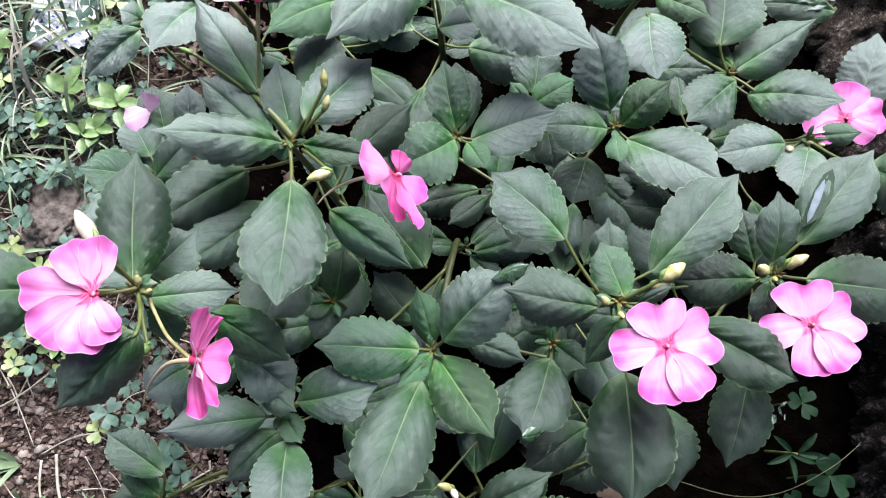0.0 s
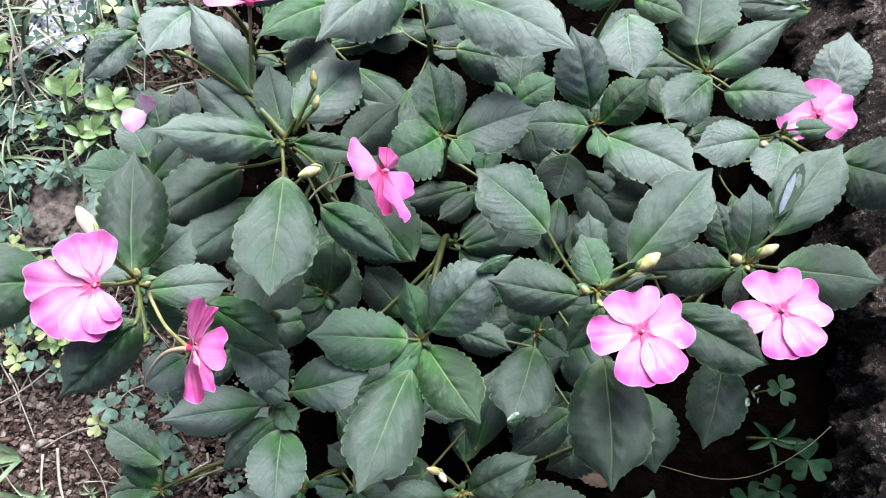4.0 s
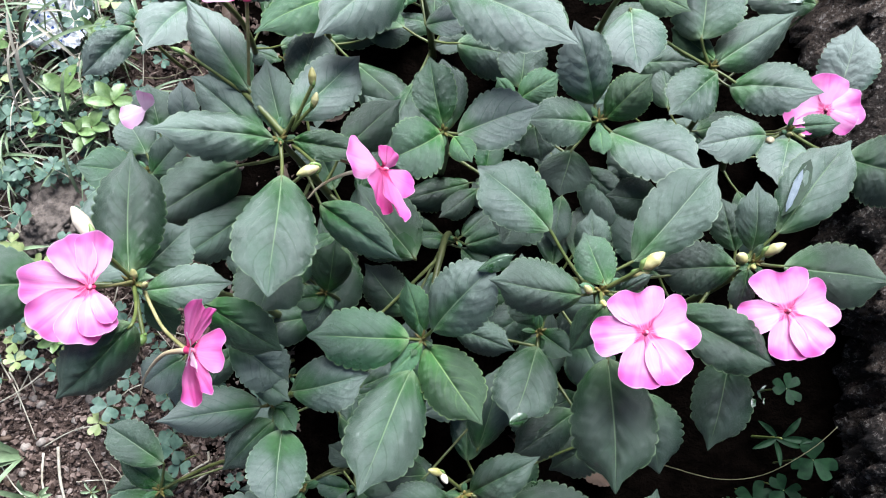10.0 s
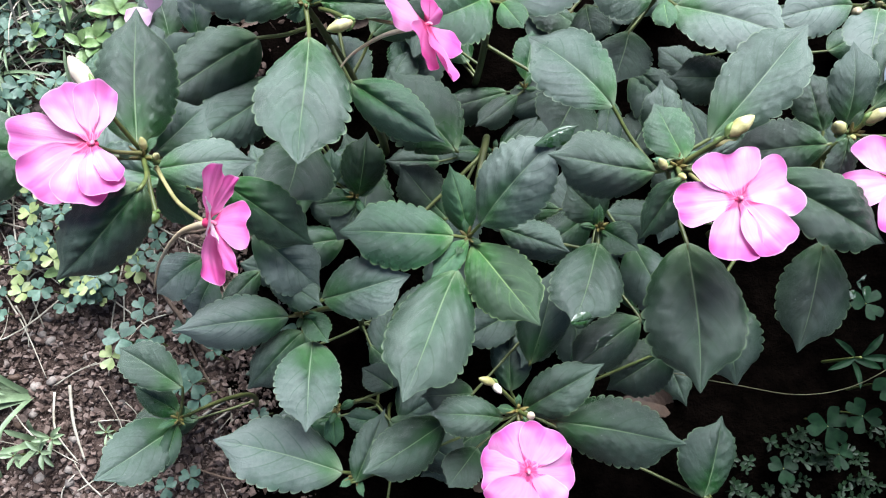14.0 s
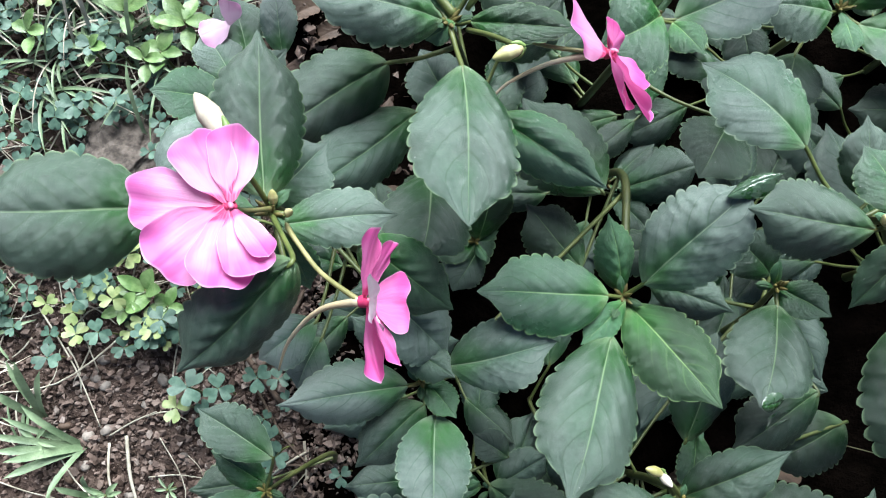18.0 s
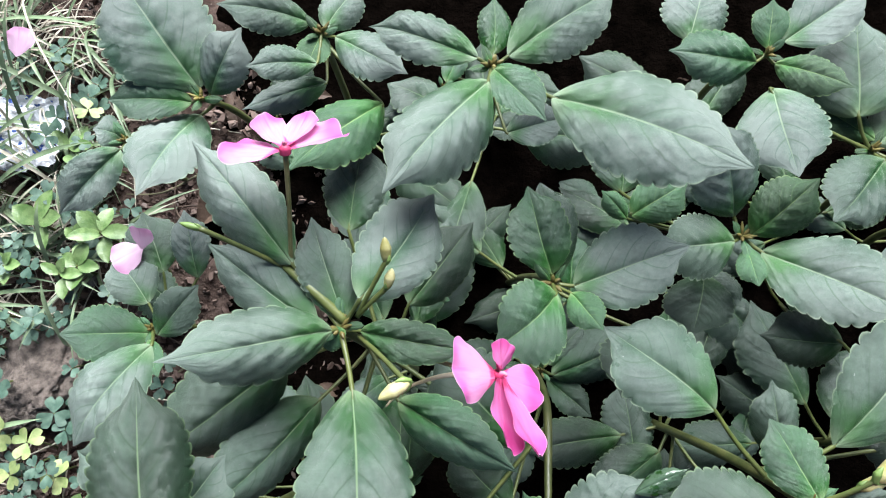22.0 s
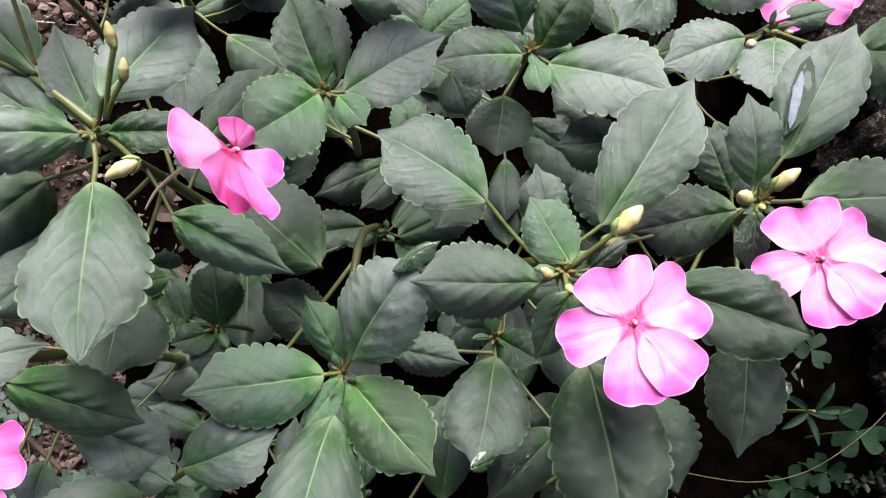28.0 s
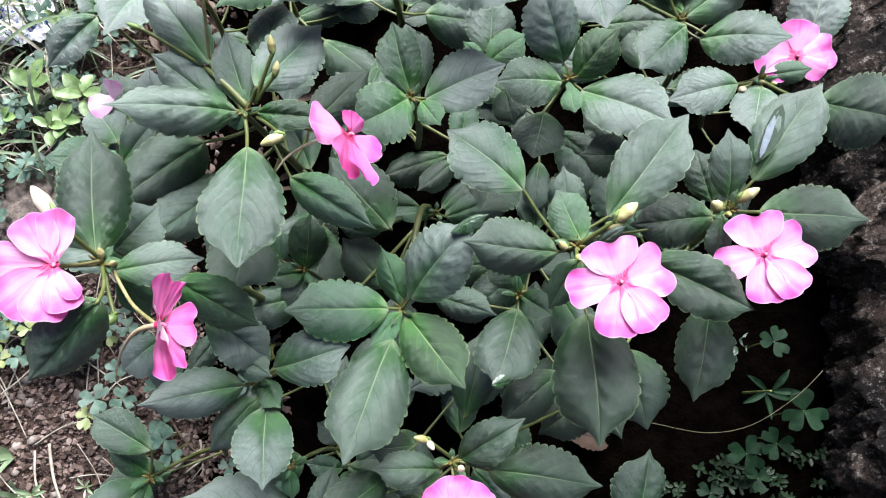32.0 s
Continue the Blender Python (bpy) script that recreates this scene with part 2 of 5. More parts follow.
# creeper green darkened to hold the shade at the rock's foot
SHADE_GREEN = simple("creeper_green_shaded", (0.008, 0.022, 0.008), (0.022, 0.045, 0.018), 0.5, 300.0, 0.3, 0.0004, 0.3)
CLOVER = simple("clover_leaf", (0.045, 0.09, 0.064), (0.115, 0.185, 0.13), 0.5, 220.0, 0.3, 0.0006, 0.35)
CLOVER_LIGHT = simple("clover_leaf_yellowing", (0.16, 0.22, 0.07), (0.32, 0.36, 0.15), 0.5, 220.0, 0.3, 0.0006)
WEED = simple("weed_leaf_light_green", (0.09, 0.17, 0.045), (0.22, 0.32, 0.12), 0.35, 180.0, 0.4, 0.0008)
GRASS = simple("grass_green", (0.11, 0.165, 0.08), (0.26, 0.34, 0.19), 0.5, 90.0)
STRAW = simple("dry_straw", (0.34, 0.3, 0.22), (0.6, 0.56, 0.45), 0.7, 120.0)
TWIG = simple("dead_twig", (0.07, 0.045, 0.03), (0.16, 0.11, 0.075), 0.8, 150.0, 0.5, 0.001)
LITTER = simple("dead_leaf_brown", (0.05, 0.03, 0.018), (0.11, 0.07, 0.045), 0.7, 120.0, 0.5, 0.001)
PEBBLE = simple("pebble_grey", (0.12, 0.1, 0.085), (0.3, 0.26, 0.22), 0.75, 160.0, 0.6, 0.001)
STONE = simple("stone_grey_brown", (0.08, 0.062, 0.05), (0.34, 0.28, 0.23), 0.85, 240.0, 0.9, 0.002)
PEBBLE_PALE = simple("pebble_pale", (0.2, 0.165, 0.135), (0.38, 0.33, 0.28), 0.7, 160.0, 0.5, 0.001)


def soil_material():
    m = Nodes("garden_soil", 1.0, 0.0)
    big, mid, fine = m.noise(9.0, 4.0), m.noise(70.0, 5.0, 0.65), m.noise(420.0, 4.0, 0.7)
    base = m.mix(m.span(mid, 0.3, 0.72), (0.04, 0.027, 0.022), (0.155, 0.112, 0.092))
    base = m.mix(m.math("MULTIPLY", m.span(big, 0.4, 0.7), 0.5), base, (0.045, 0.032, 0.025))
    base = m.mix(m.span(fine, 0.62, 0.76), base, (0.2, 0.16, 0.135))
    m.colour(base)
    m.bump(m.math("ADD", mid, m.math("MULTIPLY", fine, 0.7)), 0.9, 0.004)
    return m.mat


# near-black colour that stands for the shade under the bush
def under_shade_material():
    m = Nodes("under_shade_black", 1.0, 0.0)
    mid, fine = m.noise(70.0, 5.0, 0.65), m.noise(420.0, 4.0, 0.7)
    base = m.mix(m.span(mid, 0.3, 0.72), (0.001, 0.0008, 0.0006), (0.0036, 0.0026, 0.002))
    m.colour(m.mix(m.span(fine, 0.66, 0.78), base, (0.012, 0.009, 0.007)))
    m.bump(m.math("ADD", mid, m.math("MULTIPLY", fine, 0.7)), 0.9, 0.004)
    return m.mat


def crumb_material():
    m = Nodes("soil_crumbs", 0.9, 0.2)
    island = m.node("ShaderNodeNewGeometry").outputs["Random Per Island"]
    base = m.ramp(island, (0.0, (0.035, 0.022, 0.016)), (0.5, (0.185, 0.132, 0.108)), (0.93, (0.27, 0.205, 0.172)), (1.0, (0.36, 0.3, 0.26)))
    m.colour(m.mix(m.math("MULTIPLY", m.noise(500.0), 0.5), base, (0.03, 0.02, 0.014)))
    m.bump(m.noise(700.0, 4.0), 0.6, 0.001)
    return m.mat


def rock_material():
    m = Nodes("weathered_rock", 0.85, 0.25)
    big, mid, fine, grit = m.noise(16.0, 5.0), m.noise(75.0, 6.0, 0.7), m.noise(330.0, 5.0, 0.75), m.noise(1000.0, 3.0, 0.7)
    base = m.mix(m.span(big, 0.38, 0.66), (0.014, 0.011, 0.009), (0.105, 0.075, 0.056))
    base = m.mix(m.span(mid, 0.5, 0.66), base, (0.21, 0.16, 0.125))
    base = m.mix(m.math("MULTIPLY", m.span(fine, 0.54, 0.62), m.span(mid, 0.38, 0.56)), base, (0.46, 0.41, 0.36))
    base = m.mix(m.span(fine, 0.45, 0.37), base, (0.008, 0.006, 0.005))
    base = m.mix(m.math("MULTIPLY", m.span(grit, 0.48, 0.38), 0.7), base, (0.008, 0.006, 0.005))
    m.colour(base)
    height = m.math("ADD", m.math("MULTIPLY", mid, 0.8), m.math("MULTIPLY", fine, 1.2))
    m.bump(m.math("ADD", height, m.math("MULTIPLY", grit, 0.5)), 1.0, 0.009)
    return m.mat


SOIL, UNDER_SHADE, CRUMBS, ROCK = soil_material(), under_shade_material(), crumb_material(), rock_material()
# pale blue sheen of a thin leaf edge, put into the colour
SHEEN_EDGE = simple("pale_blue_sheen_edge", (0.07, 0.1, 0.12), (0.13, 0.165, 0.19), 0.6, 120.0, 0.3, 0.001)


def torn_material():
    m = Nodes("torn_leaf_edge", 0.1, 0.6)
    m.colour(m.mix(m.span(m.noise(330.0, 3.0), 0.5, 0.6), (0.05, 0.085, 0.05), (0.014, 0.045, 0.01)))
    m.bump(m.noise(500.0, 3.0), 0.5, 0.001)
    return m.mat


CURLED = torn_material()
WET_LEAF = simple("wet_leaf_green", (0.005, 0.018, 0.006), (0.012, 0.035, 0.012), 0.55, 300.0, 0.2, 0.0005, 0.2)

RAIN = simple("rain_film", (0.03, 0.06, 0.035), (0.08, 0.12, 0.09), 0.13, 300.0, 0.3, 0.0005)


def wrapper_material():
    m = Nodes("printed_wrapper", 0.25, 0.5)
    blot = m.noise(170.0, 2.0)
    m.colour(m.mix(m.span(blot, 0.6, 0.64), (0.62, 0.64, 0.67), (0.05, 0.1, 0.32)))
    m.bump(m.noise(140.0, 3.0), 0.9, 0.004)
    return m.mat


WRAPPER = wrapper_material()


# ---- mesh helpers ----
def mesh_of(name, verts, faces, material, uvs=None, smooth=True):
    me = bpy.data.meshes.new(name)
    me.from_pydata([tuple(v) for v in verts], [], faces)
    me.materials.append(material)
    if uvs is not None:
        layer = me.uv_layers.new(name="UVMap")
        index = np.empty(len(me.loops), dtype=np.int32)
        me.loops.foreach_get("vertex_index", index)
        layer.data.foreach_set("uv", np.asarray(uvs, dtype=np.float32)[index].ravel())
    if smooth:
        me.polygons.foreach_set("use_smooth", [True] * len(me.polygons))
    me.update()
    return me


def thing(name, label, category, at=(0, 0, 0), group="", kind=""):
    ob = new(name)
    ob.empty_display_size = 0.01
    ob.location = at
    return tagged(ob, label, category, group, kind)


def part(name, me, parent, m=None, label=""):
    """A mesh object under a thing or a part, posed in world space."""
    ob = new(name, me)
    if parent is not None:
        ob.parent = parent
        ob.matrix_basis = Matrix.Translation(-parent.location) @ (m if m is not None else Matrix.Identity(4))
    elif m is not None:
        ob.matrix_basis = m
    if label:
        ob["label"] = label
    return ob


def tube(points, radii, sides=7):
    """Vertices and faces of a tapered tube along a smooth line through points."""
    pts = [Vector(p) for p in points]
    line, rad = [], []
    n = len(pts)
    for i in range(n - 1):
        p0, p1, p2, p3 = pts[max(i - 1, 0)], pts[i], pts[i + 1], pts[min(i + 2, n - 1)]
        for j in range(5):
            t = j / 5
            line.append(0.5 * (2 * p1 + (p2 - p0) * t + (2 * p0 - 5 * p1 + 4 * p2 - p3) * t * t + (3 * p1 - p0 - 3 * p2 + p3) * t**3))
            rad.append(radii[i] + (radii[i + 1] - radii[i]) * t)
    line.append(pts[-1])
    rad.append(radii[-1])
    verts, faces = [], []
    side = Vector((1, 0.2, 0.1))
    for i, p in enumerate(line):
        ahead = (line[min(i + 1, len(line) - 1)] - line[max(i - 1, 0)]).normalized()
        side = (side - ahead * side.dot(ahead)).normalized()
        over = ahead.cross(side)
        for k in range(sides):
            a = 2 * math.pi * k / sides
            verts.append(p + (side * math.cos(a) + over * math.sin(a)) * rad[i])
    for i in range(len(line) - 1):
        for k in range(sides):
            faces.append((i * sides + k, i * sides + (k + 1) % sides, (i + 1) * sides + (k + 1) % sides, (i + 1) * sides + k))
    faces.append(tuple(range(sides - 1, -1, -1)))
    faces.append(tuple((len(line) - 1) * sides + k for k in range(sides)))
    return verts, faces


def strand(name, points, radii, material, parent, label="", sides=7):
    base = Vector(points[0])
    verts, faces = tube([Vector(p) - base for p in points], radii, sides)
    return part(name, mesh_of(name, verts, faces, material), parent, Matrix.Translation(base), label)


# ---- leaves ----
def leaf_mesh(name, material, seed, bow, arch, twist, teeth=12, lance=0.0, quilt=0.022):
    """A leaf blade, one long and one wide: forward-pointing rounded teeth, a sunken midrib, swollen fields between
    side veins that arch towards the tip, and a drawn-out tip that droops. lance makes it narrower towards its tip."""
    rng = random.Random(seed)
    wave, wave2, bend, fold = rng.uniform(0, 6), rng.uniform(0, 6), rng.uniform(-0.06, 0.06), rng.uniform(-0.04, 0.16)
    rows, veins = 6 * teeth, 5.8
    rise, fall = rng.uniform(0.66, 0.86), rng.uniform(0.66, 0.82) + 0.25 * lance
    drawn, droop = rng.uniform(0.45, 0.68), rng.uniform(0.0, 0.05)
    peak = rise / (rise + fall)
    norm = peak**rise * (1 - peak) ** fall
    bite = [rng.uniform(0.45, 1.3) for _ in range(2 * teeth + 4)]
    cols = (-1, -0.95, -0.84, -0.7, -0.54, -0.38, -0.22, -0.09, -0.03, 0, 0.03, 0.09, 0.22, 0.38, 0.54, 0.7, 0.84, 0.95, 1)
    verts, faces, uvs = [], [], []
    for i in range(rows + 1):
        s = i / rows
        u = min(1.0, s + 0.006)
        point = min(1.0, max(0.0, (s - 0.74) / 0.2))
        h = 0.5 * u**rise * (1 - u) ** fall / norm * (1 - drawn * point * point * (3 - 2 * point)) + 0.003
        for c in cols:
            a = abs(c)
            step = i + (3 if c < 0 else 0)
            tooth = (step % 6) / 6
            lobe = ((0, 0.5, 0.8, 0.97, 1.0, 0.62)[step % 6] - 0.6) * bite[2 * (step // 6) + (c < 0)]
            edge = min(1.0, max(0.0, (s - 0.1) / 0.12), max(0.0, (0.95 - s) / 0.08))
            w = h * (1 + ((0.115 if a == 1 else 0.035) * lobe * edge if a > 0.9 else 0)) * (1 + 0.03 * math.sin(5 * s + wave + (2 if c < 0 else 0)))
            k = (s - 0.22 * a - 0.25 * a * a + 0.008 * math.sin(9 * s + wave2)) * veins
            wave3 = abs(math.sin(math.pi * (k - 0.5)))
            field = 0.35 * wave3 + 0.65 * wave3 * wave3
            fade = min(1, a * 4) * min(1, (1 - a) * 2.6) * max(0, min(1, (0.9 - s) * 3.5))
            z = bow * 4 * s * (1 - s) - arch * a * a * h + fold * a * h - 0.009 * math.exp(-((c / 0.07) ** 2)) * (1 - 0.6 * s)
            z += quilt * field * fade * min(1, h * 3) - droop * max(0, (s - 0.6) / 0.4) ** 2
            z += 0.022 * a * a * math.sin(8 * s + wave + (1.5 if c < 0 else 0)) * h * 2 + twist * c * h * (s - 0.3)
            z += (0.01 * math.sin(23 * s + wave2 + (2.1 if c < 0 else 0)) - 0.012 * lobe * edge) * a**6 * h * 2
            y = c * w + 0.035 * math.sin(3 * s + wave2) * s * (1 - s) * 2 + bend * s * (s - 1)
            verts.append((s + 0.03 * (tooth * edge if a == 1 else 0) * h, y, z))
            uvs.append((s, 0.5 + 0.5 * c))
    n = len(cols)
    for i in range(rows):
        for j in range(n - 1):
            faces.append((i * n + j, i * n + j + 1, (i + 1) * n + j + 1, (i + 1) * n + j))
    return mesh_of(name, verts, faces, material, uvs)


rng = random.Random(11)
BLADES = {}
for tone, mat in ((0, LEAF_OLD), (1, LEAF_MID), (2, LEAF_YOUNG), (3, LEAF_SHEEN)):
    for lance in (0, 1):
        BLADES[tone, lance] = [
            leaf_mesh("leaf", mat, 20 * tone + i + 100 * lance, rng.uniform(0.03, 0.1), rng.uniform(0.05, 0.4), rng.uniform(-0.25, 0.25), teeth=rng.choice((11, 12, 13, 14)) - 2 * lance, lance=lance * rng.uniform(0.6, 1.1), quilt=rng.uniform(0.024, 0.048))
            for i in range(9)
        ]


class Plant:
    """A balsam: its stem from the root to the heart of the top shoot, and what grows from it."""

    def __init__(self, heart, root, label, thick=2.6, via=None):
        self.heart, self.root = Vector(heart) / 1000, Vector((*(Vector(root) / 1000), 0))
        self.root.z = ground_height(self.root.x, self.root.y) - 0.004
        self.ob = thing("balsam_plant", label, "flowering plant", self.root, "balsam plants")
        self.rng = random.Random(int(heart[0] * 7 + heart[1] * 13 + heart[2]))
        mid = self.root.lerp(self.heart, 0.5) + Vector((self.rng.uniform(-0.012, 0.012), self.rng.uniform(-0.006, 0.012), 0))
        self.line = [self.root, self.root.lerp(mid, 0.5) + (mid - self.root.lerp(self.heart, 0.5)) * 0.25, mid, mid.lerp(self.heart, 0.55) + (mid - self.root.lerp(self.heart, 0.5)) * 0.2, self.heart]
        if via:
            v = Vector(via) / 1000
            self.line = [self.root, self.root.lerp(v, 0.5) + (self.root - self.heart) * 0.04, v, v.lerp(self.heart, 0.5) + Vector((0, 0, 0.004)), self.heart]
        r = 0.8 * thick / 1000
        strand("stem", self.line, (r * 1.15, r, r * 0.95, r * 0.8, r * 0.45), STEM, self.ob)

    def on_stem(self, at):
        best = None
        for i in range(24):
            t = 4 * (i + 0.999) / 24.0
            k = min(int(t), 3)
            p = self.line[k].lerp(self.line[k + 1], t - k)
            cost = (p - at).length + 2.2 * max(0, p.z - at.z + 0.12 * (p - at).length)
            if best is None or cost < best[0]:
                best = (cost, p)
        return best[1]


def leaf(plant, base, tip, width, roll, tone=0.0):
    """A leaf of a plant from the foot of its blade to its tip (millimetres), turned about its midrib by roll degrees, with its stalk."""
    b, t = Vector(base) / 1000, Vector(tip) / 1000
    ahead = t - b
    long = ahead.length
    ahead.normalize()
    side = ahead.cross(Vector((0, 0, 1))).normalized()
    over = side.cross(ahead)
    r = radians(roll)
    side, over = side * math.cos(r) + over * math.sin(r), over * math.cos(r) - side * math.sin(r)
    m = Matrix.Identity(4)
    for i, (axis, size) in enumerate(((ahead, long), (-side, width / 1000), (over, long))):
        m.col[i].xyz = axis * size
    m.translation = b
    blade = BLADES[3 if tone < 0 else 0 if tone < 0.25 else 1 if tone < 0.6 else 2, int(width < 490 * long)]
    part("leaf", plant.rng.choice(blade), plant.ob, m, "bright green young leaf" if tone >= 0.6 else "")
    foot = plant.on_stem(b)
    gap = (b - foot).length
    if gap > 0.002:
        inner = b + ahead * min(0.004, long * 0.1) - over * 0.0006
        bend = foot.lerp(b, 0.55) + Vector((0, 0, -0.08 * gap))
        wide = 0.0005 + 0.01 * width / 1000
        strand("leaf_stalk", (foot, bend, b - over * 0.0005, inner), (wide * 1.3, wide, wide * 0.95, wide * 0.4), STALK, plant.ob, sides=6)


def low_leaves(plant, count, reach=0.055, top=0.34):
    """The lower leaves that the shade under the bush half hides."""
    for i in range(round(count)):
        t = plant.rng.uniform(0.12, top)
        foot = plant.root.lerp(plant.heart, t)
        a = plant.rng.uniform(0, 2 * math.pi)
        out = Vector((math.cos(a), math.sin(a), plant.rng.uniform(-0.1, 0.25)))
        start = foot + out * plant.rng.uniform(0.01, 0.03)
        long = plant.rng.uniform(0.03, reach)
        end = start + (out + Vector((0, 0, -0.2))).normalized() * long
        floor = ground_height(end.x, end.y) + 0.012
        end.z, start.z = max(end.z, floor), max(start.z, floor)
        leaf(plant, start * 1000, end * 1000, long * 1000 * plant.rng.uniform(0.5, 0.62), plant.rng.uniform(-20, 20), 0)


def heart_of(plant, size=1.0, count=6):
    """The unopened leaflets in the middle of a shoot."""
    verts, faces = [], []
    for i in range(count):
        a = i * 2.4 + plant.rng.random()
        lean = plant.rng.uniform(0.2, 1.1)
        d = Vector((math.cos(a) * math.sin(lean), math.sin(a) * math.sin(lean), math.cos(lean)))
        v, f = tube((d * 0.0004, d * 0.003 * size, d * plant.rng.uniform(0.004, 0.0065) * size), (0.0005, 0.0009 * size, 0.0002), 5)
        faces += [tuple(k + len(verts) for k in q) for q in f]
        verts += v
    own = random.Random(int(plant.heart.x * 9000 + plant.heart.y * 5000))
    turn = own.uniform(0, 360)
    for i in range(3):
        a, long = radians(turn + 137.5 * i), own.uniform(6.5, 11) * size
        d = Vector((math.cos(a), math.sin(a), own.uniform(0.3, 0.9))).normalized()
        base = plant.heart * 1000 + d * 1.2
        leaf(plant, base, base + d * long, long * own.uniform(0.36, 0.46), own.uniform(-15, 15), 1)
    part("shoot_tip", mesh_of("shoot_tip", verts, faces, HEART), plant.ob, Matrix.Translation(plant.heart), "amber tip of the shoot")


# ---- flowers and buds ----
def petal_mesh(name, material, seed, wide, notch, cup, ruffle=0.06):
    """A petal, one long: a narrow claw, a broad rounded end with a notch, a shallow furrow and a ruffled rim."""
    verts, faces, uvs = [], [], []
    rr = random.Random(seed)
    ph, lop = rr.uniform(0, 6), rr.uniform(-0.16, 0.16)
    n = 19
    for i in range(n):
        u = 2 * i / (n - 1) - 1
        for j in range(n):
            v = 2 * j / (n - 1) - 1
            along, c = u * math.sqrt(1 - v * v / 2), v * math.sqrt(1 - u * u / 2)
            s = 0.5 + 0.5 * along
            rim = max(0.0, along * along + c * c) ** 2
            turn = math.atan2(c, along)
            reach = s * (1 - notch * math.exp(-(((c - lop) / 0.26) ** 2)) * s**3) + 0.014 * rim * math.sin(5 * turn + ph)
            y = wide * 0.56 * c * (0.42 + 0.8 * s) + 0.012 * rim * math.sin(6 * turn + 2 * ph) + lop * 0.15 * s * s
            z = cup * s * s + 0.09 * c * c * wide * (1 if cup >= 0 else -1) + ruffle * s * s * math.sin(4.5 * c + ph) + 0.025 * rim * s * math.sin(7 * turn + 2 * ph) - 0.03 * math.exp(-((c / 0.12) ** 2)) * s
            verts.append((reach, y, z))
            uvs.append((0.5 + 0.5 * u, 0.5 + 0.5 * v))
    faces = [(i * n + j, i * n + j + 1, (i + 1) * n + j + 1, (i + 1) * n + j) for i in range(n - 1) for j in range(n - 1)]
    return mesh_of(name, verts, faces, material, uvs)


PETALS = {
    mat.name: [petal_mesh("petal", mat, 5 * k + i, w, n, c) for i, (w, n, c) in enumerate(((1.06, 0.08, 0.03), (1.02, 0.05, -0.02), (1.08, 0.1, -0.1), (0.66, 0.04, 0.16), (1.3, 0.2, 0.03), (1.14, 0.16, 0.0), (0.42, 0.03, 0.14), (0.72, 0.06, 0.18), (0.78, 0.07, 0.0)))]
    for k, mat in enumerate((PETAL_LIGHT, PETAL_MID, PETAL_DEEP, PETAL_FADED, PETAL_FALLEN))
}


def turned(at, normal, spin=0.0):
    """A pose at a place (metres) whose z looks along normal and whose y stays as near to the world's y as it can."""
    z = Vector(normal).normalized()
    y = (Vector((0, 1, 0.02)) - z * Vector((0, 1, 0.02)).dot(z)).normalized()
    x = y.cross(z)
    m = Matrix((x, y, z)).transposed().to_4x4()
    m.translation = at
    return m @ pose(0, 0, 0, 0, 0, spin)


def flower(plant, at, normal, radius, petals, material, stalk_from=None, spur_to=None, label=""):
    """An open flower (millimetres): petals are (angle, length, tilt, kind, and a material that differs); its spur and stalk hang behind it."""
    p, r = Vector(at) / 1000, radius / 1000
    m = turned(p, normal)
    verts, faces = tube(((0, 0, -0.0015), (0, 0, 0.0001), (0, 0.0003, 0.0005)), (0.0016, 0.0018, 0.0013), 9)
    head = part("flower", mesh_of("flower", verts, faces, EYE_RED), plant.ob, m, label)
    for n, (angle, long, tilt, kind, *other) in enumerate(petals):
        local = pose(0, 0, 0.0004 * n - 0.0004, 0, 0, angle) @ pose(0.0012, 0, 0, 0, -tilt, 0) @ Matrix.Diagonal((r * long, r * long, r * long, 1))
        ob = new("petal", PETALS[(other[0] if other else material).name][kind])
        ob.parent = head
        ob.matrix_basis = local
    verts, faces = tube(((0, 0.0003, 0.0006), (0.0001, -0.0002, 0.0018), (0.0001, -0.001, 0.0026)), (0.0007, 0.0008, 0.0004), 7)
    ob = new("anther", mesh_of("anther", verts, faces, ANTHER))
    ob.parent = head
    inv = m.inverted()
    if spur_to is not None:
        e = inv @ (Vector(spur_to) / 1000)
        verts, faces = tube(((0, 0, -0.001), e * 0.3 + Vector((0, 0.004, -0.005)), e * 0.7 + Vector((0, 0.0035, -0.004)), e), (0.0014, 0.0008, 0.00055, 0.0003), 6)
        ob = new("spur", mesh_of("spur", verts, faces, SPUR))
        ob["label"] = "thin pale curved spur"
        ob.parent = head
    foot = Vector(stalk_from) / 1000 if stalk_from is not None else plant.heart
    e = inv @ foot
    verts, faces = tube(((0, 0, -0.0012), e * 0.35 + Vector((0, 0, -0.004)), e * 0.75 + Vector((0, 0, -0.002)), e), (0.0008, 0.0007, 0.0007, 0.0009), 6)
    ob = new("flower_stalk", mesh_of("flower_stalk", verts, faces, FLOWER_STALK))
    ob.parent = head


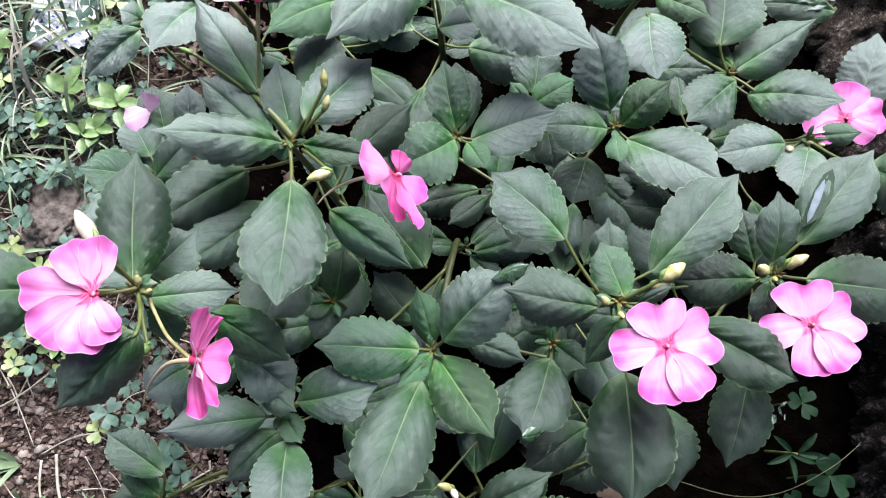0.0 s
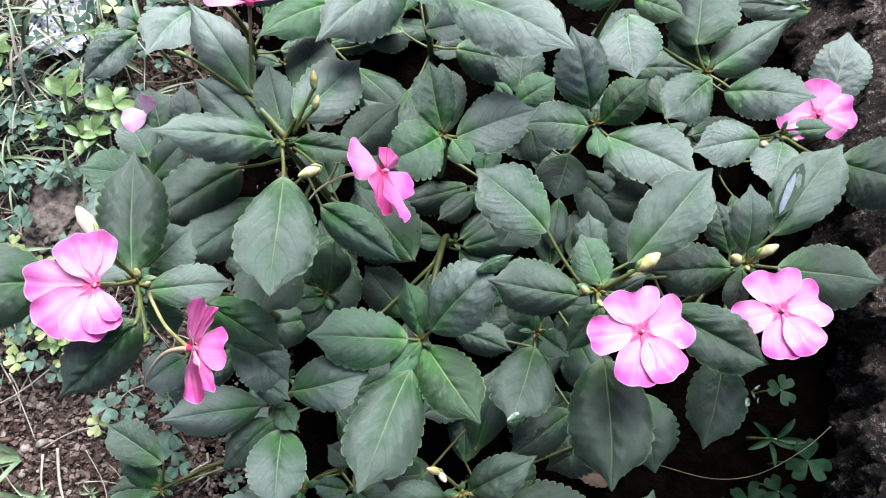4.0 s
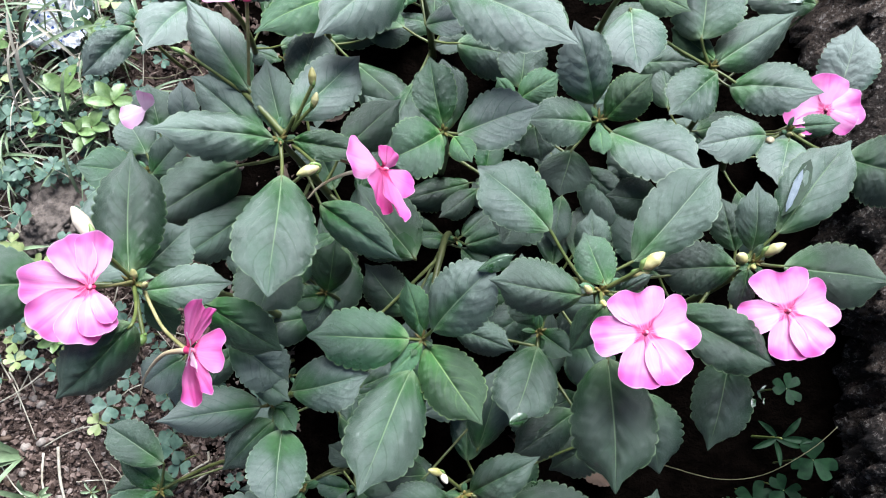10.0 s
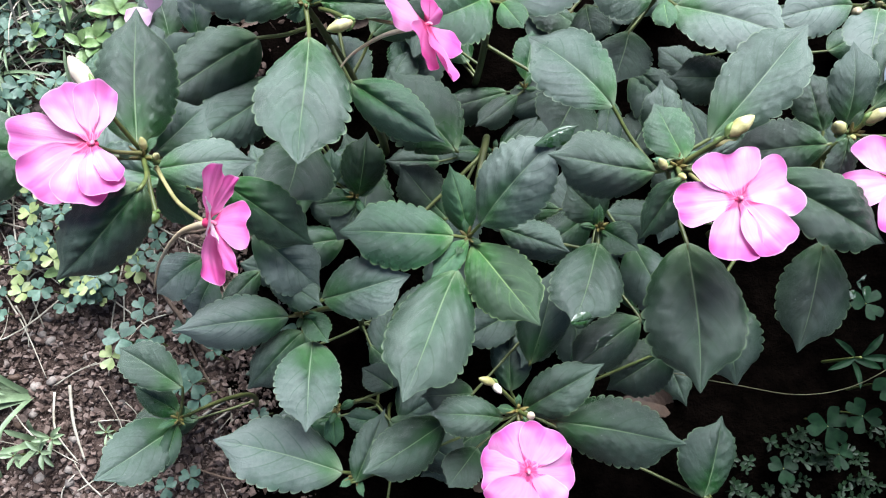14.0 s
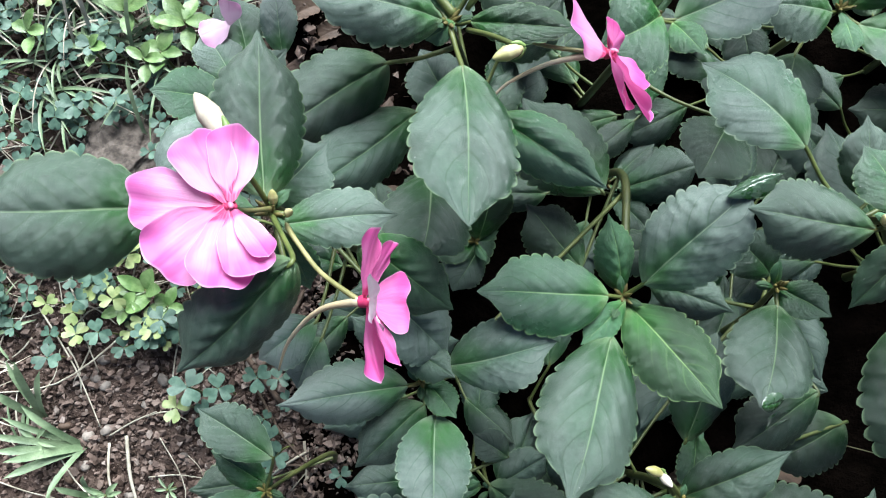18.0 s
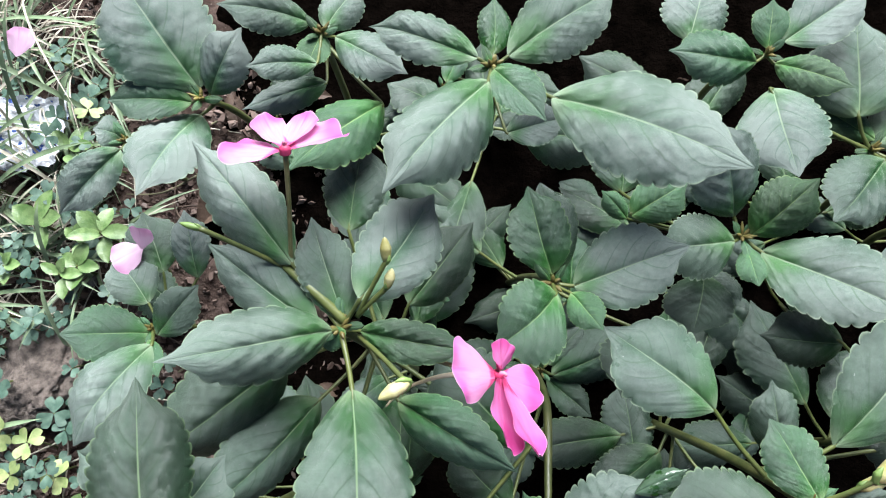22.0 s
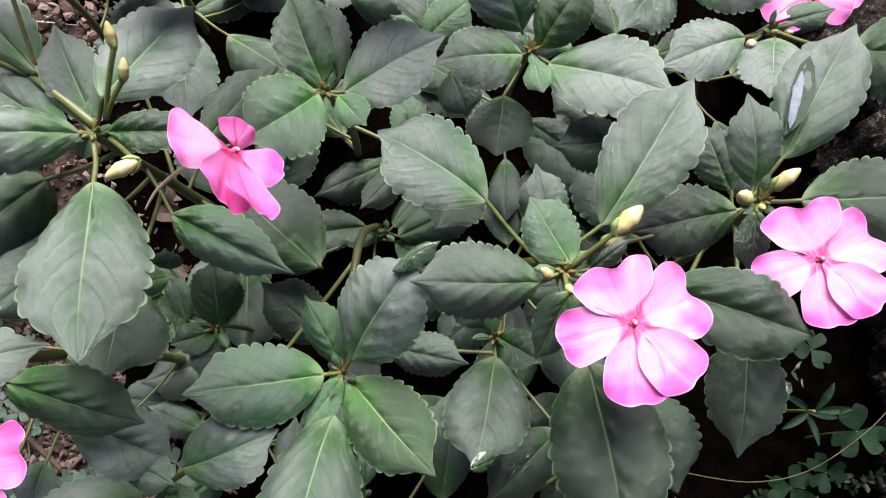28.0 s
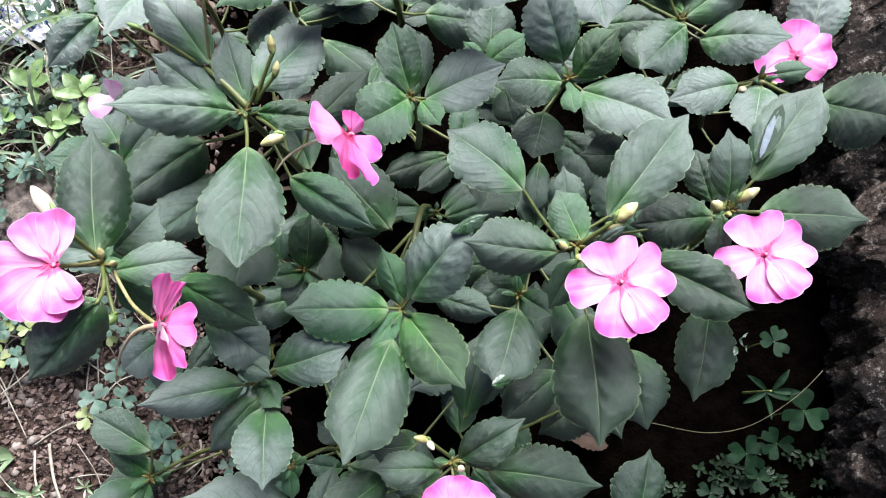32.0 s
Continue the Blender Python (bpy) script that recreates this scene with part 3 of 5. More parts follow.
def bud(plant, at, ahead, long, wide, material, stalk_from=None):
    """A closed bud (millimetres) that points along ahead, with its sepals and stalk."""
    p, d = Vector(at) / 1000, Vector(ahead).normalized()
    l, w = 0.88 * long / 1000, 0.84 * wide / 2000
    a, b = p - d * l * 0.5, p + d * l * 0.5
    body = strand("bud", (a, a + d * l * 0.22, a + d * l * 0.55, a + d * l * 0.85, b), (w * 0.35, w * 0.85, w, w * 0.55, w * 0.08), material, plant.ob, "closed flower bud", 9)
    side = d.orthogonal().normalized()
    for k in (0, 1):
        s = side if k else -side
        v, f = tube((a - d * l * 0.08, a + d * l * 0.12 + s * w * 0.75, a + d * l * 0.34 + s * w * 1.08), (w * 0.3, w * 0.42, w * 0.06), 5)
        ob = new("sepal", mesh_of("sepal", [q - a for q in v], f, SEPAL))
        ob.parent = body
    foot = Vector(stalk_from) / 1000 if stalk_from is not None else plant.heart
    strand("bud_stalk", (foot, foot.lerp(a, 0.5) + Vector((0, 0, 0.001)), a + d * 0.0005), (0.0009, 0.0008, 0.0009), STALK, plant.ob, sides=6)


# ---- ground ----
def ground_height(x, y):
    near = max(0.0, 1 - max(abs(x), abs(y)) / 3.0)
    z = 0.1 * math.tanh(y / 0.5) + 0.02 * math.tanh(max(0, x) / 0.15)
    n = noise.noise((x * 9, y * 9, 0.3)) * 0.008 + noise.noise((x * 34, y * 34, 1.7)) * 0.004 + noise.noise((x * 95, y * 95, 4.2)) * 0.002
    return z + n * near


def build_ground():
    def line(lo, hi, n, far):
        inner = list(np.linspace(lo, hi, n))
        outer = [0.06, 0.15, 0.4, 1, 2.5, 8, 30, 120, far]
        return [lo - d for d in reversed(outer)] + inner + [hi + d for d in outer]

    xs, ys = line(-0.42, 0.42, 190, 400.0), line(-0.2, 0.46, 150, 400.0)
    verts = [(x, y, ground_height(x, y)) for y in ys for x in xs]
    n = len(xs)
    faces = [(j * n + i, j * n + i + 1, (j + 1) * n + i + 1, (j + 1) * n + i) for j in range(len(ys) - 1) for i in range(n - 1)]
    ob = new("ground", mesh_of("ground", verts, faces, SOIL))
    tagged(ob, "dark brown crumbly garden soil with fine roots", "soil", kind="structure")


build_ground()


def build_under_shade():
    """A black sheet that stands for the deep shade under the bush, with a ragged edge."""
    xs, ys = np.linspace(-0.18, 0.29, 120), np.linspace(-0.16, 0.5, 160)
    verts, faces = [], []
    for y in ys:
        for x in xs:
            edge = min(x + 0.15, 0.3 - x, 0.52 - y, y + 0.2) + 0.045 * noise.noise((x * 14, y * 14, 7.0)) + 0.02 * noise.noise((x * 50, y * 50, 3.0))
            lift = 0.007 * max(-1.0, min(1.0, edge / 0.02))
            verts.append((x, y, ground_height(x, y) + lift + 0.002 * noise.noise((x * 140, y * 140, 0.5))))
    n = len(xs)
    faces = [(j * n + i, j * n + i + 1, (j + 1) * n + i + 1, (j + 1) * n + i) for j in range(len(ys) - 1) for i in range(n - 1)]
    ob = new("shade_sheet", mesh_of("shade_sheet", verts, faces, UNDER_SHADE))
    tagged(ob, "black sheet for the deep shade under the bush", "leaf mould", kind="stuff")


build_under_shade()

# ---- the balsam plants ----
shoot_c = Plant((-5, 34, 141), (10, 120), "dark green balsam shoot with a whorl of toothed leaves", 2.4, (6, 90, 113))
leaf(shoot_c, (-11, 34, 145), (-58, 35, 153), 29, 2, 0.3)
leaf(shoot_c, (-5, 32, 144), (-21, 17, 140), 11, 5, 1)
leaf(shoot_c, (-10, 20, 142), (-31, -33, 165), 35, 2, 0)
leaf(shoot_c, (-3, 31, 141), (22, -5, 154), 28, -0, 0.8)
leaf(shoot_c, (-5, 36, 139), (-12, 61, 158), 15, 2, 0.6)
leaf(shoot_c, (0, 37, 151), (29, 63, 183), 30, 4, -1)
leaf(shoot_c, (-69, 11, 130), (-30, 18, 143), 27, -11, -1)
leaf(shoot_c, (-14, 51, 112), (-36, 77, 119), 24, 7, 0)
heart_of(shoot_c)
low_leaves(shoot_c, 3)
shoot_k = Plant((-57, 63, 112), (-50, 66), "small dark green balsam shoot in the shade", 1.8)
leaf(shoot_k, (-73, 86, 118), (-89, 83, 120), 11, 10, 0.4)
leaf(shoot_k, (-78, 80, 114), (-82, 65, 112), 14, 0, 0.3)
leaf(shoot_k, (-69, 68, 114), (-68, 84, 122), 13, 10, 0.4)
leaf(shoot_k, (-72, 89, 118), (-71, 96, 125), 12, 0, 0.3)
leaf(shoot_k, (-56, 63, 114), (-49, 86, 135), 21, -15, 0.5)
leaf(shoot_k, (-57, 62, 111), (-76, 59, 114), 13, 6, 0.5)
leaf(shoot_k, (-56, 60, 111), (-67, 43, 106), 17, 18, 0)
heart_of(shoot_k)
low_leaves(shoot_k, 3)
shoot_d = Plant((-66, 117, 188), (-52, 118), "tall balsam with a deep pink flower and cream buds", 3.0)
leaf(shoot_d, (-68, 116, 192), (-109, 107, 224), 22, 12, -1)
leaf(shoot_d, (-65, 120, 189), (-72, 152, 197), 18, -1, -1)
leaf(shoot_d, (-62, 97, 197), (-61, 43, 212), 33, 12, 0)
leaf(shoot_d, (-59, 115, 192), (-25, 104, 203), 13, -15, 0.3)
leaf(shoot_d, (-64, 116, 190), (-74, 113, 185), 8, 19, 1)
leaf(shoot_d, (-79, 138, 195), (-109, 181, 201), 22, -1, -1)
leaf(shoot_d, (-73, 118, 189), (-109, 150, 186), 20, 11, -1)
leaf(shoot_d, (-87, 109, 178), (-133, 83, 172), 30, 24, 0)
leaf(shoot_d, (-78, 97, 165), (-112, 65, 176), 25, 28, 0)
leaf(shoot_d, (-73, 77, 157), (-77, 42, 168), 32, 16, 0)
leaf(shoot_d, (-51, 94, 167), (-13, 67, 165), 20, -13, 0.3)
leaf(shoot_d, (-9, 75, 137), (-38, 114, 140), 35, 8, 0)
leaf(shoot_d, (-58, 124, 197), (-32, 161, 184), 26, -20, -1)
leaf(shoot_d, (-66, 160, 155), (-59, 199, 151), 25, -14, 0)
leaf(shoot_d, (-46, 132, 141), (-16, 167, 130), 25, -16, 0)
heart_of(shoot_d)
low_leaves(shoot_d, 5)
shoot_e = Plant((6, 129, 169), (4, 160), "dark green balsam shoot with rounded glossy leaves", 2.6)
leaf(shoot_e, (6, 132, 171), (0, 161, 182), 21, 9, 0.35)
leaf(shoot_e, (54, 114, 113), (38, 89, 112), 33, 6, 0)
leaf(shoot_e, (11, 134, 167), (6, 165, 174), 19, 3, 0)
leaf(shoot_e, (5, 123, 180), (-19, 105, 191), 27, 22, 0.5)
leaf(shoot_e, (13, 127, 171), (50, 134, 185), 27, -8, -1)
leaf(shoot_e, (11, 124, 174), (19, 110, 178), 12, -8, 0.8)
heart_of(shoot_e)
low_leaves(shoot_e, 3)
shoot_f = Plant((86, 145, 146), (84, 162), "dark green balsam shoot with broad toothed leaves", 2.4)
leaf(shoot_f, (82, 143, 148), (47, 139, 160), 25, 12, -1)
leaf(shoot_f, (89, 145, 148), (108, 158, 169), 22, -8, 0.7)
leaf(shoot_f, (92, 138, 147), (126, 105, 173), 31, -8, -1)
leaf(shoot_f, (86, 140, 148), (86, 124, 151), 11, -13, 0.9)
leaf(shoot_f, (84, 153, 148), (69, 179, 182), 28, 12, -1)
leaf(shoot_f, (44, 158, 142), (34, 168, 150), 9, 10, 1)
leaf(shoot_f, (46, 159, 142), (66, 167, 154), 19, -8, 0.9)
leaf(shoot_f, (49, 175, 125), (54, 207, 132), 28, -4, 0)
leaf(shoot_f, (74, 134, 133), (67, 111, 127), 28, -8, 0)
leaf(shoot_f, (55, 149, 132), (59, 131, 125), 19, -14, 0)
heart_of(shoot_f)
low_leaves(shoot_f, 6)
shoot_a = Plant((73, 50, 177), (72, 78), "balsam with a large pale pink flower and dark leaves", 2.6, (68, 64, 132))
leaf(shoot_a, (65, 48, 178), (25, 54, 184), 25, 17, 0)
leaf(shoot_a, (55, 81, 165), (22, 112, 169), 31, 8, -1)
leaf(shoot_a, (92, 66, 165), (130, 107, 180), 30, 4, -1)
leaf(shoot_a, (76, 63, 161), (73, 89, 172), 17, 8, 0)
leaf(shoot_a, (75, 52, 181), (68, 77, 175), 18, 13, 0.3)
leaf(shoot_a, (72, 42, 187), (60, 25, 166), 14, -7, 0.3)
leaf(shoot_a, (75, 21, 175), (74, -33, 175), 36, -12, 0)
leaf(shoot_a, (94, 37, 200), (142, 17, 183), 24, -12, 0)
leaf(shoot_a, (81, 49, 179), (92, 54, 193), 6, -2, 0)
leaf(shoot_a, (141, 64, 160), (106, 66, 147), 25, 17, 0)
heart_of(shoot_a)
low_leaves(shoot_a, 6)
shoot_b = Plant((143, 63, 172), (140, 60), "balsam with a pale pink flower beside the rock", 2.8)
leaf(shoot_b, (148, 71, 162), (146, 98, 180), 19, 10, -1)
leaf(shoot_b, (164, 81, 157), (203, 126, 164), 29, 11, 0)
leaf(shoot_b, (154, 60, 177), (191, 50, 191), 29, -8, 0)
leaf(shoot_b, (136, 58, 182), (134, 41, 170), 11, -14, 0)
leaf(shoot_b, (146, 74, 150), (140, 99, 155), 18, 27, 0)
leaf(shoot_b, (112, 100, 150), (88, 107, 138), 22, 20, 0)
leaf(shoot_b, (134, 24, 159), (124, -18, 146), 26, -21, 0)
leaf(shoot_b, (100, 8, 130), (109, -30, 122), 33, -7, 0)
heart_of(shoot_b)
low_leaves(shoot_b, 5)
shoot_i = Plant((150, 178, 139), (150, 165), "dark green balsam shoot with broad grey-green leaves", 2.4)
leaf(shoot_i, (152, 182, 141), (133, 206, 134), 16, 20, 1)
leaf(shoot_i, (222, 227, 124), (174, 231, 126), 21, 0, 0)
leaf(shoot_i, (154, 181, 139), (204, 214, 138), 26, -8, -1)
leaf(shoot_i, (150, 171, 146), (122, 147, 148), 27, 9, 0)
leaf(shoot_i, (160, 168, 137), (192, 150, 165), 29, -12, -1)
leaf(shoot_i, (143, 190, 148), (153, 236, 151), 38, 25, 0)
leaf(shoot_i, (103, 199, 162), (103, 161, 165), 32, -20, -1)
heart_of(shoot_i)
low_leaves(shoot_i, 4)
shoot_h = Plant((106, 216, 158), (104, 222), "dark green balsam shoot with pointed toothed leaves", 2.4)
leaf(shoot_h, (101, 213, 159), (62, 214, 172), 21, 23, 0.4)
leaf(shoot_h, (107, 218, 159), (110, 236, 166), 14, 9, 0.6)
leaf(shoot_h, (109, 212, 158), (131, 194, 168), 17, -8, 0.7)
leaf(shoot_h, (114, 221, 159), (151, 239, 165), 24, -4, -1)
leaf(shoot_h, (78, 227, 156), (89, 256, 157), 27, 1, -1)
heart_of(shoot_h)
low_leaves(shoot_h, 4)
shoot_g = Plant((-8, 203, 191), (0, 240), "tall balsam with very broad grey-green leaves", 2.9)
leaf(shoot_g, (-13, 205, 194), (-51, 230, 183), 18, 12, -1)
leaf(shoot_g, (-7, 208, 191), (-4, 231, 191), 12, -1, 0.5)
leaf(shoot_g, (-2, 206, 192), (40, 229, 194), 25, -11, -1)
leaf(shoot_g, (-8, 199, 196), (6, 176, 201), 15, -8, 0.5)
leaf(shoot_g, (-11, 193, 199), (-47, 152, 215), 28, 9, -1)
leaf(shoot_g, (9, 184, 201), (64, 150, 211), 35, -4, -1)
leaf(shoot_g, (-2, 191, 162), (22, 195, 162), 16, -11, -1)
heart_of(shoot_g)
low_leaves(shoot_g, 5)
shoot_p = Plant((-71, 240, 165), (-66, 236), "balsam shoot with light green toothed leaves", 2.3)
leaf(shoot_p, (-75, 245, 166), (-107, 246, 182), 19, 13, -1)
leaf(shoot_p, (-70, 246, 160), (-55, 269, 155), 17, -13, -1)
leaf(shoot_p, (-71, 241, 164), (-77, 225, 166), 13, 10, 0.7)
leaf(shoot_p, (-65, 236, 168), (-38, 214, 173), 19, -9, -1)
leaf(shoot_p, (-73, 225, 168), (-100, 225, 171), 14, 13, -1)
leaf(shoot_p, (-72, 225, 153), (-107, 216, 154), 14, 14, -1)
leaf(shoot_p, (-49, 209, 161), (-83, 176, 181), 25, 10, 0.7)
heart_of(shoot_p)
low_leaves(shoot_p, 3)
shoot_j = Plant((-127, 228, 144), (-122, 236), "balsam shoot with a broad drooping grey-green leaf", 2.4)
leaf(shoot_j, (-127, 232, 146), (-153, 273, 174), 45, 2, -1)
leaf(shoot_j, (-131, 227, 144), (-165, 230, 148), 19, 8, 0.3)
leaf(shoot_j, (-131, 226, 134), (-149, 184, 154), 30, 10, -1)
leaf(shoot_j, (-123, 230, 144), (-104, 247, 164), 23, -14, -1)
heart_of(shoot_j)
low_leaves(shoot_j, 2)
shoot_q = Plant((-179, 233, 102), (-172, 236), "low balsam shoot with pale grey-green leaves", 1.6)
leaf(shoot_q, (-181, 236, 102), (-192, 238, 109), 16, 7, -1)
leaf(shoot_q, (-180, 227, 106), (-213, 200, 98), 22, 24, -1)
heart_of(shoot_q)
shoot_r = Plant((-170, 142, 88), (-160, 148), "low balsam shoot with dusty grey-green leaves", 1.7)
leaf(shoot_r, (-171, 140, 88), (-206, 141, 103), 26, 6, 0.3)
leaf(shoot_r, (-165, 138, 95), (-141, 156, 109), 19, -20, -1)
leaf(shoot_r, (-175, 156, 83), (-191, 180, 87), 24, -16, -1)
leaf(shoot_r, (-170, 172, 78), (-179, 203, 84), 25, -21, -1)
leaf(shoot_r, (-149, 165, 88), (-152, 196, 99), 18, -11, -1)
leaf(shoot_r, (-167, 133, 97), (-204, 92, 92), 33, -6, -1)
leaf(shoot_r, (-170, 136, 93), (-163, 118, 98), 10, 0, 0.7)
heart_of(shoot_r)
low_leaves(shoot_r, 2)
shoot_w = Plant((-117, 50, 202), (-98, 62), "leaning balsam with a large pink flower and white bud", 3.0)
leaf(shoot_w, (-118, 54, 205), (-122, 106, 207), 28, -21, 0)
leaf(shoot_w, (-117, 49, 193), (-82, 53, 189), 18, -4, -1)
leaf(shoot_w, (-144, 48, 215), (-189, 45, 225), 34, 8, 0)
leaf(shoot_w, (-103, 30, 229), (-135, 5, 214), 22, 36, 0)
leaf(shoot_w, (-118, 48, 186), (-113, 34, 166), 13, 17, 0.6)
leaf(shoot_w, (-93, 44, 191), (-66, 27, 163), 21, -14, 0.3)
leaf(shoot_w, (-90, 33, 162), (-68, 14, 137), 24, 7, -1)
leaf(shoot_w, (-86, 18, 140), (-66, 6, 144), 14, 5, 0)
leaf(shoot_w, (-114, 26, 151), (-137, 13, 142), 19, 14, -1)
leaf(shoot_w, (-116, 22, 132), (-128, 3, 120), 19, 6, -1)
leaf(shoot_w, (-125, 62, 177), (-107, 82, 175), 24, -19, -1)
leaf(shoot_w, (-146, 72, 118), (-200, 90, 97), 24, 5, -1)
heart_of(shoot_w)
low_leaves(shoot_w, 4)
shoot_m = Plant((-79, 5, 125), (-70, 10), "dark green balsam shoot with narrow pointed leaves", 2.2)
leaf(shoot_m, (-84, 4, 128), (-129, -3, 143), 23, 8, -1)
leaf(shoot_m, (-77, 5, 124), (-66, -8, 129), 12, 2, 0.3)
leaf(shoot_m, (-74, -7, 124), (-75, -45, 128), 28, 13, -1)
leaf(shoot_m, (-78, -3, 127), (-106, -27, 113), 20, 8, 0)
heart_of(shoot_m)
low_leaves(shoot_m, 4)
shoot_n = Plant((-150, -39, 77), (-138, -36), "low balsam shoot beside bare soil", 1.8)
leaf(shoot_n, (-144, -24, 91), (-181, -3, 84), 21, -11, -1)
leaf(shoot_n, (-150, -36, 78), (-178, -22, 71), 14, -3, 0.4)
leaf(shoot_n, (-153, -43, 71), (-182, -66, 93), 28, 11, -1)
leaf(shoot_n, (-152, -42, 75), (-157, -65, 75), 10, 18, 0.5)
heart_of(shoot_n)
low_leaves(shoot_n, 1)
shoot_o = Plant((-58, -66, 96), (-50, -72), "low balsam shoot with one broad dark leaf", 2.0)
leaf(shoot_o, (-65, -64, 96), (-123, -48, 104), 32, -13, -1)
heart_of(shoot_o)
low_leaves(shoot_o, 2)
shoot_s = Plant((14, -38, 126), (20, -40), "balsam with a pale pink flower and cream buds", 2.6)
leaf(shoot_s, (18, -38, 114), (49, -20, 140), 20, 4, 0)
leaf(shoot_s, (31, -43, 120), (83, -53, 129), 29, 1, 0)
leaf(shoot_s, (8, -41, 125), (-23, -38, 135), 17, -8, 0)
leaf(shoot_s, (-16, -42, 121), (-51, -62, 129), 23, -0, 0)
leaf(shoot_s, (-58, -68, 101), (-44, -36, 108), 16, -2, 0)
leaf(shoot_s, (-3, -54, 104), (-16, -70, 110), 18, -10, 0)
leaf(shoot_s, (119, -86, 37), (131, -44, 44), 38, -22, 0)
leaf(shoot_s, (87, -12, 105), (60, -30, 88), 26, -7, 0)
heart_of(shoot_s)
low_leaves(shoot_s, 6)
shoot_l = Plant((51, 37, 139), (56, 30), "dark green balsam shoot with a wet leaf", 2.2)
leaf(shoot_l, (50, 30, 141), (35, -6, 153), 30, -6, 0)
leaf(shoot_l, (53, 37, 138), (65, 25, 147), 14, -21, 0.5)
leaf(shoot_l, (56, 44, 126), (40, 59, 134), 21, 22, 0)
leaf(shoot_l, (10, 43, 123), (41, 30, 125), 17, -10, 0)
leaf(shoot_l, (22, -18, 113), (34, 22, 125), 24, -1, 0)
leaf(shoot_l, (-4, -30, 106), (-28, -31, 106), 18, -6, 0)
heart_of(shoot_l)
low_leaves(shoot_l, 4)
shoot_t = Plant((-66, -36, 104), (-58, -38), "small balsam shoot with a bright green leaf", 1.7)
leaf(shoot_t, (-68, -38, 106), (-68, -53, 97), 9, 12, 1)
leaf(shoot_t, (-44, -26, 75), (-59, -16, 77), 15, 5, 0)
heart_of(shoot_t)
low_leaves(shoot_t, 3)
shoot_x = Plant((186, 141, 139), (190, 150), "balsam with a pink flower close to the rock", 2.4)
leaf(shoot_x, (218, 160, 133), (227, 198, 147), 29, 15, -1)
leaf(shoot_x, (198, 116, 163), (233, 100, 169), 35, -25, 0)
leaf(shoot_x, (172, 137, 144), (135, 130, 146), 24, 16, -1)
leaf(shoot_x, (183, 134, 145), (173, 109, 146), 25, -17, -1)
leaf(shoot_x, (191, 144, 136), (210, 142, 146), 12, -21, 0.3)
heart_of(shoot_x)
low_leaves(shoot_x, 3)

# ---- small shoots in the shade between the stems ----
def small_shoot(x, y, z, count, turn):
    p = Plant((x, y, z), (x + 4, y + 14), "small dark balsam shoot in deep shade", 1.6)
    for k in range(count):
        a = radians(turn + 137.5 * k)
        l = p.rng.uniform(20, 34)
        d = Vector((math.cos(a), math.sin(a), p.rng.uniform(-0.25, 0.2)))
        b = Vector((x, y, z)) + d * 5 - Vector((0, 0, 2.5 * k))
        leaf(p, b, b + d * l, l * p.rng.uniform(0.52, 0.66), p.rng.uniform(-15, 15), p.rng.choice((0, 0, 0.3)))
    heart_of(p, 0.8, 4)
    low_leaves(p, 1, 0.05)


for x, y, z, count, turn in ((14, 108, 100, 6, 40), (32, 142, 112, 5, 80), (94, 12, 88, 6, 200), (148, 118, 108, 5, 300), (-50, -46, 70, 5, 30), (-22, 262, 122, 5, 60), (-100, 232, 112, 5, 20), (58, -14, 76, 5, 120), (118, 84, 100, 5, 250), (60, 190, 110, 5, 0), (-36, 150, 108, 5, 100), (110, 190, 112, 5, 45), (-92, 24, 88, 5, 10), (-20, -20, 78, 5, 300), (30, 240, 120, 5, 190)):
    small_shoot(x, y, z - 50, count - 3, turn)


# ---- flowers and buds on them ----
FIVE = ((14, 1.02, 3, 5), (104, 0.94, 5, 4), (184, 1.1, 1, 8), (256, 1.17, 2, 8), (298, 1.14, 4, 8))
flower(shoot_a, (83, 28.5, 204), (-0.12, 0.08, 1), 18.4, FIVE, PETAL_LIGHT, (77, 46, 180), (90, 42, 180), "pale pink open flower with a red eye")
flower(shoot_b, (147.6, 38.8, 187), (-0.2, 0.12, 1), 17.6, ((12, 1.03, 2, 5), (100, 1.04, 6, 4), (190, 1.1, 1, 8), (260, 1.16, 0, 8), (298, 1.14, 3, 8)), PETAL_LIGHT, (146, 60, 172), (152, 52, 170), "pale pink open flower with a red eye")
flower(shoot_w, (-118, 43, 231), (0.45, -0.05, 1), 19, ((178, 1.14, -16, 7), (120, 1.0, 0, 8), (90, 0.98, -6, 3), (226, 1.14, -2, 8), (264, 1.1, 8, 7), (286, 0.98, 14, 3), (302, 0.84, 20, 6, PETAL_LIGHT)), PETAL_MID, (-116, 50, 206), None, "large pink open flower")
flower(shoot_w, (-88, 22.5, 214), (0.95, 0.0, 0.26), 17, ((97, 1.06, 4, 3), (79, 0.96, 16, 6), (0, 0.74, 44, 4), (268, 1.16, 0, 3), (286, 1.0, 14, 6), (184, 0.7, 34, 1, PETAL_FADED), (232, 0.56, 22, 3, PETAL_FADED)), PETAL_DEEP, (-113, 47, 200), (-117, 7, 186), "deep pink flower turned to its side")
flower(shoot_d, (-19, 97, 202.5), (0.9, 0.12, 0.42), 17.5, ((170, 1.06, -12, 1, PETAL_MID), (62, 0.55, 30, 1), (332, 0.85, 32, 1), (236, 1.36, -4, 7), (259, 1.42, 6, 7), (102, 0.5, 10, 1)), PETAL_DEEP, (-58, 116, 190), (-54, 92, 181), "deep pink flower turned to its side")
